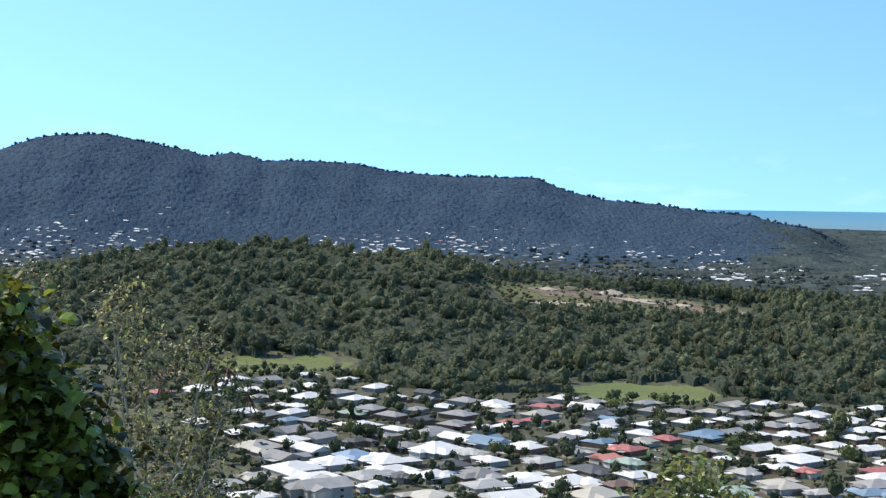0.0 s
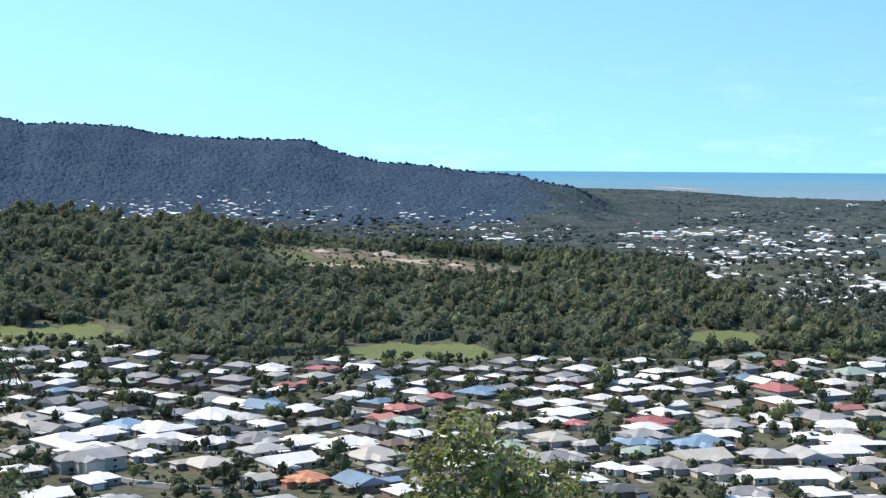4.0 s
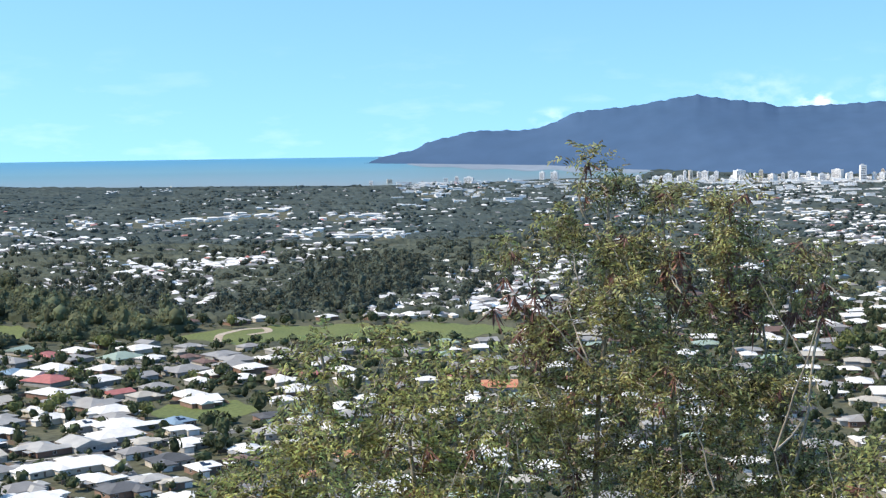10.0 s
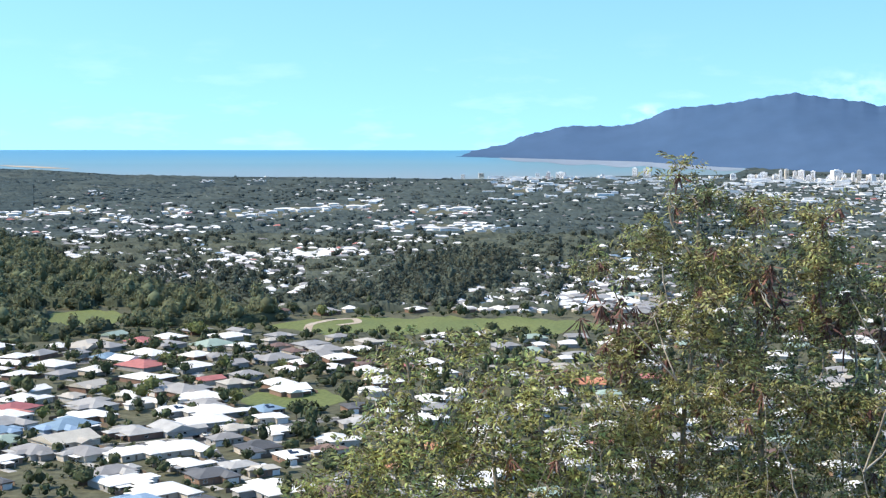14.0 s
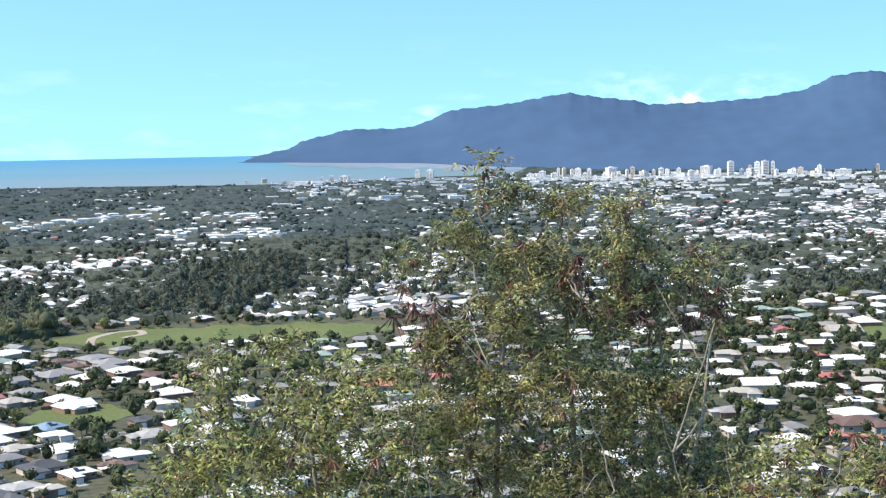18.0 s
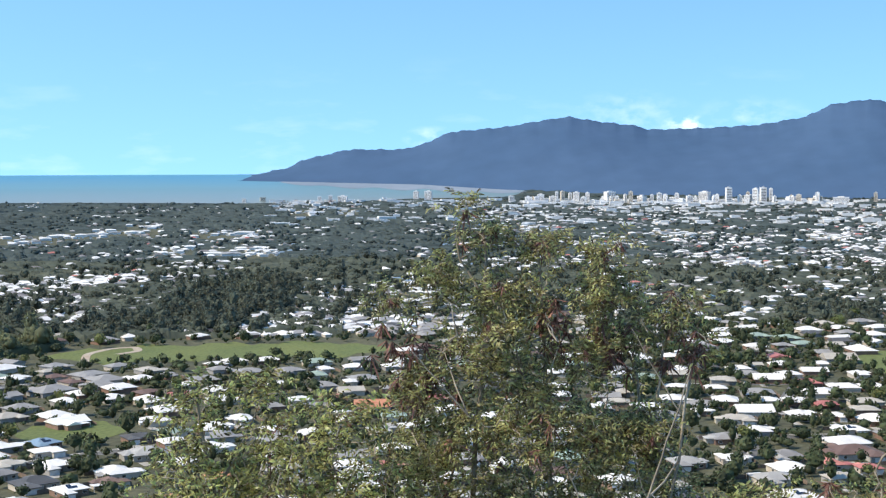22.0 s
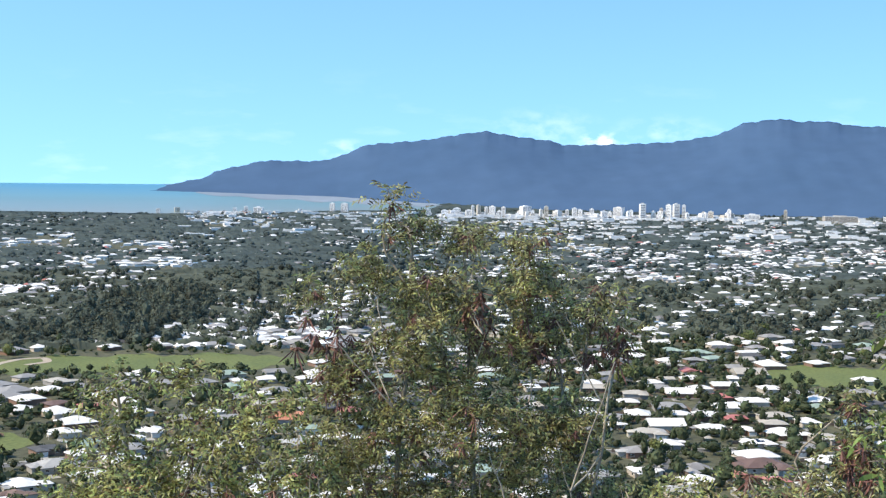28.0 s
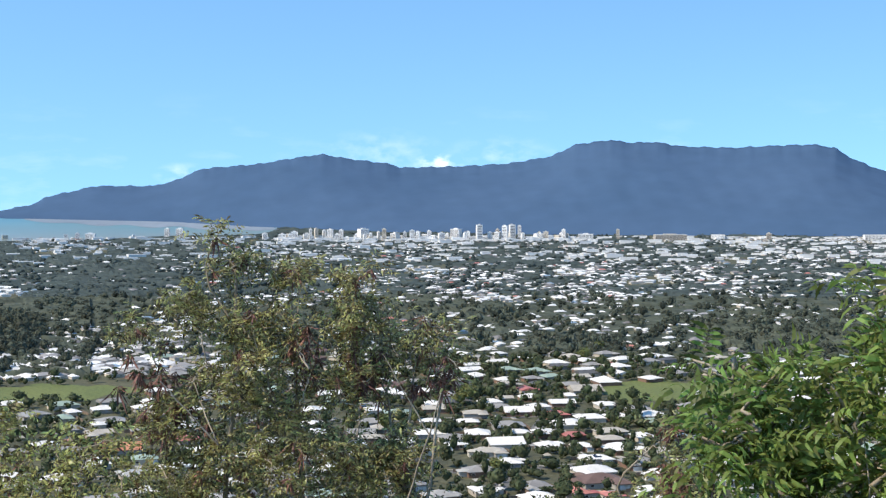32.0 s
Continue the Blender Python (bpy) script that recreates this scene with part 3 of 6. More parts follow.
def hill_wood():
    rng = np.random.default_rng(21)
    azs = np.arange(-22, 28.5, 0.1)
    foot, far = EYE / np.tan(np.radians(-on(HILL_FOOT, azs))) + 7, hill_edge(azs)
    ds = foot[:, None] + np.maximum(far - foot, 5)[:, None] * np.linspace(0, 1, 230)[None, :]
    canopy("hill_canopy", azs, ds, 8.0, lambda a, d: np.where(clear_of_wood(a, d), -1, 4.2 + 3.0 * wander(a, d, 130, 3)), 0.55, CANOPY, 15, "closed green rainforest canopy over the hill")
    az, d = strew(rng, 13500, -22, 28.5, 920, 1860)
    foot = EYE / np.tan(np.radians(-on(HILL_FOOT, az)))
    keep = (d > foot + 4) & ~clear_of_wood(az, d) & (d < hill_edge(az))
    az, d = az[keep], d[keep]
    size = 0.55 + 1.15 * rng.random(len(az)) ** 2.2 + 0.5 * wander(az, d, 130, 3)
    ob = scatter("hill_woodland", NEAR_CROWNS, rest(az, d, 0.4 + 2.2 * rng.random(len(az))), size, FOREST, 5)
    return tagged(ob, "dense dark green rainforest trees covering the hill", "woodland", kind="stuff")


def spur_side(el):
    """The bearing at which the spur's wood gives way to houses, nearer the lookout further back."""
    return np.interp(el, (-7.0, -6.1, -5.5, -4.6, -4.0), (35.0, 36.3, 37.8, 38.4, 39.0))


def spur_wood():
    rng = np.random.default_rng(22)
    az, d = strew(rng, 3600, 28.5, 39.6, 1050, 1720)
    el = on(SPUR_CREST, az)
    keep = (d > 1130 + 40 * np.sin(az * 3)) & (d < 1600) & (el > -6.55)
    keep &= np.degrees(np.arctan((height(az, d) + 5 - EYE) / d)) < el + 0.12 * np.sin(az * 5)
    keep &= az < spur_side(np.degrees(np.arctan((height(az, d) - EYE) / d))) + 0.3 * np.sin(d * 0.05)
    az, d = az[keep], d[keep]
    ob = scatter("spur_woodland", NEAR_CROWNS, rest(az, d), 0.75 + 0.9 * rng.random(len(az)) ** 1.6, SUBURB_LEAF, 6, False)
    return tagged(ob, "dark wooded low spur between the suburbs", "woodland", kind="stuff")


def range_wood():
    """Single crowns that stand out of the closed canopy, most of all along the crest."""
    rng = np.random.default_rng(23)
    az, d = strew(rng, 1700, -22, 16.0, 3405, 3465)
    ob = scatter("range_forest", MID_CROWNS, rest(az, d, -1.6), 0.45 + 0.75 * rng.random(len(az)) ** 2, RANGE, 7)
    return tagged(ob, "hazy blue-green forest over the long range", "forest", kind="stuff")


def range_canopy():
    azs = np.arange(-22.5, 18.5, 0.045)
    ds = np.concatenate([np.linspace(2640, 3470, 165), [3500, 3540]])

    def tall(a, d):
        foot = np.where(wander(a, d, 90, 26) + (d - 2640) / 240 < 0.62, 0, 2.2 + 1.5 * wander(a, d, 120, 25))
        return (foot + (5.5 - foot) * smooth((d - 2780 - 60 * np.sin(a * 1.9)) / 160)) * (a < 14.0 + 0.8 * np.sin(d * 0.021) + 0.5 * np.sin(d * 0.05)) - 0.01
    canopy("range_canopy", azs, ds, 9.0, tall, 0.35, RANGE, 24, "closed forest canopy on the slopes of the range, tinted hazy blue-green")
    azs = np.arange(12.4, 18.9, 0.07)
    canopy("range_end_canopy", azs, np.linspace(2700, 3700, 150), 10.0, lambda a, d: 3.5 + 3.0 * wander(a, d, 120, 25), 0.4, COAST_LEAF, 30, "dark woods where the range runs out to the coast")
    azs = np.arange(-22.5, 18.5, 0.07)
    ds = np.repeat(np.linspace(1880, 2760, 130)[None, :], len(azs), 0)
    low = lambda a, d: np.where(wander(a, d, 60, 25) > 0.36, 3.4 + 3.5 * smooth((wander(a, d, 140, 28) - 0.5) / 0.2), 0.0) * (d > hill_edge(a) + 15) * (a < 17.8) - 0.01
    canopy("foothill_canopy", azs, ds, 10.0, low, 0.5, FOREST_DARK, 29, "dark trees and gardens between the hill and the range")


def coast_floor():
    azs = np.arange(12.8, 37.1, 0.08)
    far = dist_of(on(COAST, azs) - 0.04)
    near = dist_of(-1.95 + 0.12 * np.sin(azs * 2.2) + 0.07 * np.sin(azs * 5.9) + np.clip((azs - 22) * 0.035, 0, 0.45))
    ds = near[:, None] + (far - near)[:, None] * np.linspace(0, 1, 70)[None, :]
    return canopy("coast_canopy", azs, ds, 11.0, lambda a, d: 3.0 + 0 * a, 0.3, COAST_LEAF, 27, "closed canopy of the coastal woods, tinted hazy grey-green")


range_canopy()
coast_floor()
hill_wood()
spur_wood()
range_wood()

# ---- the houses of the near suburbs: roof colour, place, length ----
ESTATE_A = ('gwwnbbgwwwwngBdbwwgwwdcoggboww', [
    (204, 368, 11), (190, 378, 10), (203, 384, 10), (162, 410, 13), (222, 391, 14), (176, 415, 14), (196, 419, 14), (218, 417, 16), (141, 452, 10), (238, 413, 10), (153, 453, 11), (170, 450, 18), (224, 434, 11), (191, 454, 19), (210, 450, 17), (174, 474, 11), (245, 455, 20), (209, 477, 18), (275, 457, 12), (327, 427, 10), (203, 499, 18), (235, 490, 16), (257, 486, 10), (301, 460, 10), (205, 516, 17), (251, 497, 13), (58, 556, 19), (37, 564, 15), (424, 374, 13), (151, 547, 13)
])
ESTATE_B = ('gwdwwgnowwwwgwcrwwggwWwgcgwwrw', [
    (353, 447, 15), (278, 503, 13), (126, 561, 11), (403, 411, 13), (140, 560, 10), (70, 576, 13), (296, 503, 11), (334, 481, 10), (177, 562, 13), (226, 545, 17), (167, 569, 11), (245, 542, 21), (210, 556, 18), (436, 410, 13), (-4, 599, 20), (400, 446, 11), (31, 599, 24), (388, 459, 14), (193, 571, 18), (147, 589, 21), (542, 274, 16), (-51, 606, 22), (517, 322, 15), (270, 548, 14), (69, 607, 22), (495, 359, 14), (339, 514, 14), (371, 493, 14), (541, 298, 10), (-29, 621, 12)
])
ESTATE_C = ('rcwwggwwggwwggwwdgsbwggwncbwgw', [
    (537, 313, 12), (212, 585, 26), (296, 549, 14), (517, 350, 12), (21, 625, 19), (-95, 620, 14), (49, 626, 10), (561, 290, 11), (243, 584, 19), (260, 581, 19), (427, 473, 12), (60, 635, 20), (586, 253, 14), (171, 618, 13), (-57, 639, 19), (41, 642, 18), (-17, 643, 11), (-33, 644, 19), (-3, 646, 16), (193, 618, 16), (462, 456, 12), (485, 430, 15), (19, 650, 18), (280, 588, 23), (567, 320, 21), (157, 634, 20), (224, 614, 25), (109, 646, 11), (484, 443, 15), (-23, 658, 20)
])
ESTATE_D = ('wwwwwdggdwwgwwwbwgwwwgwgwlgwwr', [
    (94, 652, 16), (-69, 658, 24), (606, 270, 15), (525, 408, 13), (363, 559, 13), (72, 664, 18), (201, 637, 18), (554, 378, 15), (6, 671, 18), (585, 333, 19), (475, 478, 13), (388, 553, 15), (240, 632, 19), (294, 608, 22), (424, 526, 15), (317, 597, 14), (-52, 675, 18), (450, 510, 13), (280, 621, 15), (-26, 683, 23), (208, 652, 18), (51, 686, 16), (415, 549, 10), (-78, 687, 18), (468, 508, 10), (93, 686, 14), (298, 626, 18), (581, 378, 13), (478, 503, 13), (177, 669, 12)
])
ESTATE_E = ('wbrgrgwgwwwwwgwcwwwgwwgwwrwccg', [
    (167, 676, 14), (-43, 694, 17), (83, 696, 13), (252, 657, 21), (217, 670, 21), (16, 707, 17), (456, 542, 13), (503, 500, 13), (545, 459, 16), (-65, 710, 19), (145, 698, 11), (-1, 714, 24), (306, 646, 19), (70, 712, 12), (520, 495, 16), (-93, 714, 22), (422, 585, 14), (182, 700, 22), (658, 299, 14), (-17, 724, 15), (45, 726, 18), (467, 557, 11), (582, 436, 14), (278, 672, 14), (229, 691, 18), (97, 722, 15), (353, 639, 18), (651, 331, 14), (252, 685, 12), (135, 721, 14)
])
ESTATE_F = ('gbwwwwwwwbwwgwgowwgccgcwgwcrwr', [
    (305, 669, 24), (26, 736, 21), (648, 352, 17), (698, 243, 17), (-79, 736, 18), (632, 387, 15), (642, 373, 11), (606, 430, 10), (560, 489, 11), (87, 742, 13), (167, 729, 17), (626, 411, 18), (-65, 746, 16), (11, 749, 21), (299, 689, 20), (495, 566, 18), (188, 729, 16), (242, 714, 14), (454, 603, 14), (338, 675, 14), (109, 747, 14), (67, 755, 14), (271, 711, 17), (557, 519, 14), (-3, 763, 23), (-111, 757, 12), (670, 371, 13), (123, 756, 14), (226, 732, 14), (332, 692, 14)
])
ESTATE_G = ('gwrwgwbwrwgwrwwgwwbwwwwwwggwww', [
    (-82, 766, 17), (77, 768, 16), (536, 559, 13), (479, 609, 12), (700, 331, 12), (-25, 776, 15), (698, 342, 13), (689, 361, 13), (671, 395, 12), (306, 718, 26), (718, 306, 15), (644, 441, 15), (497, 604, 12), (658, 425, 15), (667, 413, 14), (608, 496, 15), (25, 785, 12), (593, 517, 15), (147, 773, 24), (-45, 787, 19), (419, 667, 18), (37, 790, 12), (179, 774, 10), (384, 696, 15), (195, 772, 16), (163, 781, 15), (8, 797, 15), (228, 766, 12), (409, 690, 15), (-138, 790, 15)
])
ESTATE_H = ('grwgrbwwwdgrwwwwwrggcbgwwwwggl', [
    (-72, 801, 15), (443, 671, 13), (93, 800, 18), (273, 758, 15), (41, 807, 12), (-87, 803, 14), (217, 778, 12), (756, 286, 15), (252, 768, 15), (-11, 810, 12), (542, 603, 12), (55, 812, 14), (343, 740, 23), (466, 671, 15), (703, 418, 18), (675, 469, 12), (664, 489, 12), (321, 760, 23), (-104, 819, 14), (-29, 826, 16), (179, 809, 12), (101, 823, 12), (193, 806, 14), (242, 794, 19), (147, 817, 17), (204, 806, 10), (504, 661, 13), (214, 804, 14), (11, 834, 19), (-53, 835, 16)
])
ESTATE_I = ('wwgwwcwwwwgcwgggrgwwwbwwwgggwg', [
    (-118, 829, 14), (542, 640, 10), (398, 738, 24), (280, 792, 19), (431, 719, 17), (60, 839, 19), (730, 418, 16), (468, 700, 13), (168, 827, 10), (322, 785, 16), (427, 735, 19), (36, 848, 14), (745, 409, 13), (-15, 850, 13), (556, 645, 16), (-43, 852, 16), (730, 442, 14), (374, 768, 13), (364, 777, 16), (761, 394, 18), (-88, 858, 13), (317, 802, 16), (-99, 859, 11), (243, 831, 16), (729, 468, 18), (147, 855, 15), (132, 858, 16), (111, 861, 13), (802, 332, 13), (185, 849, 13)
])
ESTATE_J = ('cwwwwrgcwwwwwgggwgwgwwlwcggcgr', [
    (203, 846, 11), (343, 800, 23), (459, 740, 16), (590, 643, 15), (681, 546, 13), (65, 870, 16), (442, 752, 18), (167, 857, 15), (91, 869, 18), (34, 874, 20), (272, 834, 15), (828, 295, 17), (228, 851, 17), (288, 836, 17), (523, 717, 17), (16, 890, 17), (566, 693, 12), (-9, 895, 13), (406, 799, 15), (446, 780, 20), (585, 686, 14), (-86, 898, 20), (393, 814, 24), (-28, 904, 10), (319, 847, 15), (334, 844, 17), (371, 833, 17), (772, 507, 10), (-68, 922, 17), (-183, 910, 14)
])
ESTATE_K = ('rwwwwwwwryowwwwwww', [
    (361, 856, 17), (786, 496, 14), (-160, 926, 21), (809, 479, 12), (420, 843, 21), (386, 863, 18), (885, 346, 14), (863, 412, 14), (817, 518, 14), (840, 485, 20), (-195, 998, 15), (890, 497, 21), (924, 478, 14), (935, 511, 18), (989, 492, 12), (979, 535, 18), (1024, 557, 18), (1058, 546, 25)
])
ESTATES = [ESTATE_A, ESTATE_B, ESTATE_C, ESTATE_D, ESTATE_E, ESTATE_F, ESTATE_G, ESTATE_H, ESTATE_I, ESTATE_J, ESTATE_K]

def bm_box(bm, x0, x1, y0, y1, z0, z1, mi=0):
    v = [bm.verts.new(p) for p in ((x0, y0, z0), (x1, y0, z0), (x1, y1, z0), (x0, y1, z0), (x0, y0, z1), (x1, y0, z1), (x1, y1, z1), (x0, y1, z1))]
    for q in ((3, 2, 1, 0), (4, 5, 6, 7), (0, 1, 5, 4), (1, 2, 6, 5), (2, 3, 7, 6), (3, 0, 4, 7)):
        f = bm.faces.new([v[i] for i in q])
        f.material_index = mi


def mesh_from(name, bm, mat):
    me = bpy.data.meshes.new(name)
    bm.to_mesh(me)
    bm.free()
    me.materials.append(mat)
    return me


def part(name, bm, mat, parent, label=""):
    """One mesh object under a thing or a part; bm may be a mesh already made."""
    ob = new(name, bm if isinstance(bm, bpy.types.Mesh) else mesh_from(name, bm, mat))
    ob.parent = parent
    if label:
        ob["label"] = label
    return ob


def box_part(name, x0, x1, y0, y1, z0, z1, mat, parent, label=""):
    bm = bmesh.new()
    bm_box(bm, x0, x1, y0, y1, z0, z1)
    return part(name, bm, mat, parent, label)


def hip_roof(bm, x0, x1, y0, y1, z, pitch, gable=False):
    """A closed hip or gable roof over a rectangle, its ridge along the longer side, with thick eaves."""
    w, h = x1 - x0, y1 - y0
    along = w >= h
    half = min(w, h) / 2
    top = z + half * pitch
    inset = 0.0 if gable else half
    if along:
        r0, r1 = (x0 + inset, (y0 + y1) / 2, top), (x1 - inset, (y0 + y1) / 2, top)
    else:
        r0, r1 = ((x0 + x1) / 2, y0 + inset, top), ((x0 + x1) / 2, y1 - inset, top)
    corners = ((x0, y0), (x1, y0), (x1, y1), (x0, y1))
    lo = [bm.verts.new((*p, z - 0.22)) for p in corners]
    hi = [bm.verts.new((*p, z)) for p in corners]
    a, b = bm.verts.new(r0), bm.verts.new(r1)
    bm.faces.new(lo[::-1])
    for i in range(4):
        j = (i + 1) % 4
        bm.faces.new((lo[i], lo[j], hi[j], hi[i]))
    if along:
        fs = ((hi[0], hi[1], b, a), (hi[1], hi[2], b), (hi[2], hi[3], a, b), (hi[3], hi[0], a))
    else:
        fs = ((hi[0], hi[1], a), (hi[1], hi[2], b, a), (hi[2], hi[3], b), (hi[3], hi[0], a, b))
    for q in fs:
        bm.faces.new(q)


PANE = mesh_from("pane", (lambda b: (bm_box(b, -0.85, 0.85, -0.03, 0.03, -0.55, 0.55), b)[1])(bmesh.new()), GLASS)
FRAME = mesh_from("window_frame", (lambda b: (bm_box(b, -0.95, 0.95, -0.02, 0.02, -0.65, -0.55), bm_box(b, -0.95, 0.95, -0.02, 0.02, 0.55, 0.65), bm_box(b, -0.95, -0.85, -0.02, 0.02, -0.55, 0.55), bm_box(b, 0.85, 0.95, -0.02, 0.02, -0.55, 0.55), b)[-1])(bmesh.new()), TRIM)
GARAGE = mesh_from("garage_door", (lambda b: ([bm_box(b, -2.4, 2.4, -0.04, 0.04, 0.05 + 0.43 * i, 0.46 + 0.43 * i) for i in range(5)], b)[1])(bmesh.new()), TRIM)
DOOR = mesh_from("door", (lambda b: (bm_box(b, -0.45, 0.45, -0.04, 0.04, 0.05, 2.05), b)[1])(bmesh.new()), FENCE)
PANEL = mesh_from("solar_panel", (lambda b: (bm_box(b, -0.5, 0.5, -0.85, 0.85, 0, 0.05), b)[1])(bmesh.new()), SOLAR)

COLOUR_WORDS = {"w": "white sheet-metal", "g": "grey sheet-metal", "d": "charcoal tiled", "c": "cream sheet-metal", "b": "blue sheet-metal", "r": "red tiled", "o": "orange tiled", "l": "pale green", "n": "brown tiled", "y": "yellowish"}
WALL_WORDS = ["cream rendered walls", "grey rendered walls", "brown brick walls"]


def window(house, x, y, z, turn, wide=1.0):
    f = part("window", FRAME, TRIM, house)
    f.location, f.rotation_euler, f.scale = (x, y, z), (0, 0, turn), (wide, 1, 1)
    part("pane", PANE, GLASS, f)


def house(rng, colour, x, y, length, turn):
    """A detached house: walls, hipped roof with a wing, windows, door, garage door."""
    storeys = 2 if colour in "WB" else 1
    panels = colour == "s"
    colour = {"W": "g", "B": "b", "s": "w", "y": "c"}.get(colour, colour)
    base = new("house")
    tone = rng.integers(0, 3)
    kind = "two-storey" if storeys == 2 else "single-storey"
    tagged(base, f"{kind} house with {COLOUR_WORDS[colour]} roof and {WALL_WORDS[tone]}", "house", "houses of the near suburbs")
    az = math.degrees(math.atan2(x, y))
    base.location = (x, y, float(height(az, math.hypot(x, y))))
    base.rotation_euler = (0, 0, turn)
    length *= 0.95
    ln, dp = length, length * (0.68 + 0.2 * rng.random())
    wall_h = 2.7 * storeys
    x1, y1 = ln / 2 - 0.6, dp / 2 - 0.6
    wall = WALLS[tone]
    bm = bmesh.new()
    bm_box(bm, -x1, x1, -y1, y1, -0.4, wall_h)
    wing = rng.random() < 0.85
    side = 1 if rng.random() < 0.5 else -1
    ww, out = ln * (0.36 + 0.12 * rng.random()), dp * (0.25 + 0.2 * rng.random())
    wx = side * (ln / 2 - ww / 2)
    if wing:
        bm_box(bm, wx - ww / 2 + 0.6, wx + ww / 2 - 0.6, -y1 - out, -y1 + 0.003, -0.4, wall_h - 0.003)
    part("wall", bm, wall, base)
    pitch = math.tan(radians(14 + 7 * rng.random()))
    gable = rng.random() < 0.15
    bm = bmesh.new()
    hip_roof(bm, -ln / 2, ln / 2, -dp / 2, dp / 2, wall_h + 0.2, pitch, gable)
    part("roof", bm, ROOFS[colour], base)
    if wing:
        bm = bmesh.new()
        hip_roof(bm, wx - ww / 2, wx + ww / 2, -dp / 2 - out, dp * 0.1, wall_h + 0.19, pitch, gable)
        part("roof_wing", bm, ROOFS[colour], base)
    if rng.random() < 0.75:
        bw, bx = ln * (0.3 + 0.15 * rng.random()), -side * ln * (0.1 + 0.15 * rng.random())
        back = dp * (0.18 + 0.2 * rng.random())
        bm = bmesh.new()
        bm_box(bm, bx - bw / 2 + 0.6, bx + bw / 2 - 0.6, y1 - 0.003, y1 + back, -0.4, wall_h - 0.004)
        part("rear_wall", bm, wall, base)
        bm = bmesh.new()
        hip_roof(bm, bx - bw / 2, bx + bw / 2, -dp * 0.05, dp / 2 + back, wall_h + 0.18, pitch, gable)
        part("roof_wing", bm, ROOFS[colour], base)
    if rng.random() < 0.6:
        # a smaller hip stepping out of the end wall
        ew, ed = ln * (0.14 + 0.12 * rng.random()), dp * (0.4 + 0.25 * rng.random())
        ey, es = dp * 0.2 * (rng.random() - 0.5), -side
        bm = bmesh.new()
        hip_roof(bm, es * ln / 2 - ew, es * ln / 2 + ew, ey - ed / 2, ey + ed / 2, wall_h + 0.17, pitch)
        bm_box(bm, es * ln / 2 - ew + 0.6, es * ln / 2 + ew - 0.6, ey - ed / 2 + 0.6, ey + ed / 2 - 0.6, -0.4, wall_h - 0.06)
        part("side_wing", bm, ROOFS[colour], base)
    if rng.random() < 0.65:
        # a low patio roof on posts at the back
        pw, px, deep = ln * (0.25 + 0.2 * rng.random()), side * ln * 0.22, 2.6 + 1.4 * rng.random()
        bm = bmesh.new()
        bm_box(bm, px - pw / 2, px + pw / 2, dp / 2 - 0.2, dp / 2 + deep, 2.45, 2.57)
        for qx in (px - pw / 2 + 0.15, px + pw / 2 - 0.15):
            bm_box(bm, qx - 0.06, qx + 0.06, dp / 2 + deep - 0.25, dp / 2 + deep - 0.13, -0.2, 2.45)
        part("patio_roof", bm, TRIM if rng.random() < 0.6 else ROOFS["g"], base)
    front = -y1 - (out if wing else 0) - 0.03
    g = part("garage_door", GARAGE, TRIM, base)
    g.location = (wx, front if wing else -y1 - 0.03, 0.0)
    g.scale = (min(1.0, ww / 6.5), 1, 1)
    near = math.hypot(x, y) < 640
    if near:
        d = part("door", DOOR, FENCE, base)
        d.location = (-side * ln * 0.1, -y1 - 0.03, 0.1)
    for k in range(storeys):
        window(base, -side * ln * 0.32, -y1 - 0.03, 1.5 + 2.7 * k, 0, 1.0)
        window(base, ln * 0.22, y1 + 0.03, 1.5 + 2.7 * k, 0, 1.2)
        if not near:
            continue
        window(base, -ln * 0.24, y1 + 0.03, 1.5 + 2.7 * k, 0, 1.0)
        window(base, x1 + 0.03, dp * 0.12, 1.5 + 2.7 * k, math.pi / 2, 0.9)
        window(base, -x1 - 0.03, -dp * 0.1, 1.5 + 2.7 * k, math.pi / 2, 0.9)
    if panels or rng.random() < 0.12:
        half = dp / 2
        for k in range(6):
            p = part("solar_panel", PANEL, SOLAR, base)
            p.location = (-1.6 + 1.06 * (k % 4), -half * 0.55 + (1.8 * math.cos(math.atan(pitch)) if k > 3 else 0), 0)
            p.location.z = wall_h + 0.2 + (half + p.location.y) * pitch + 0.08
            p.rotation_euler = (math.atan(pitch), 0, 0)
    return base


def street_turn(x, y):
    """The lie of the streets, which bends gently over the estates."""
    return 0.45 + 0.3 * math.sin(x * 0.006 + 1) + 0.25 * math.sin(y * 0.009) - math.atan2(x, y) * 0.8


FIELDS = [(-9.9, -3.6, -7.02, -6.6), (5.3, 11.4, -8.0, -7.3), (19.0, 22.4, -7.14, -6.58), (28.0, 42.0, -7.68, -7.04), (26.9, 31.2, -10.7, -10.0), (60.6, 66.0, -7.95, -7.1)]


def in_field(x, y, margin=0.0):
    az, el = math.degrees(math.atan2(x, y)), -math.degrees(math.atan(EYE / math.hypot(x, y)))
    return any(a - margin < az < b + margin and lo - margin < el < hi + margin for a, b, lo, hi in FIELDS)


HOUSES = []


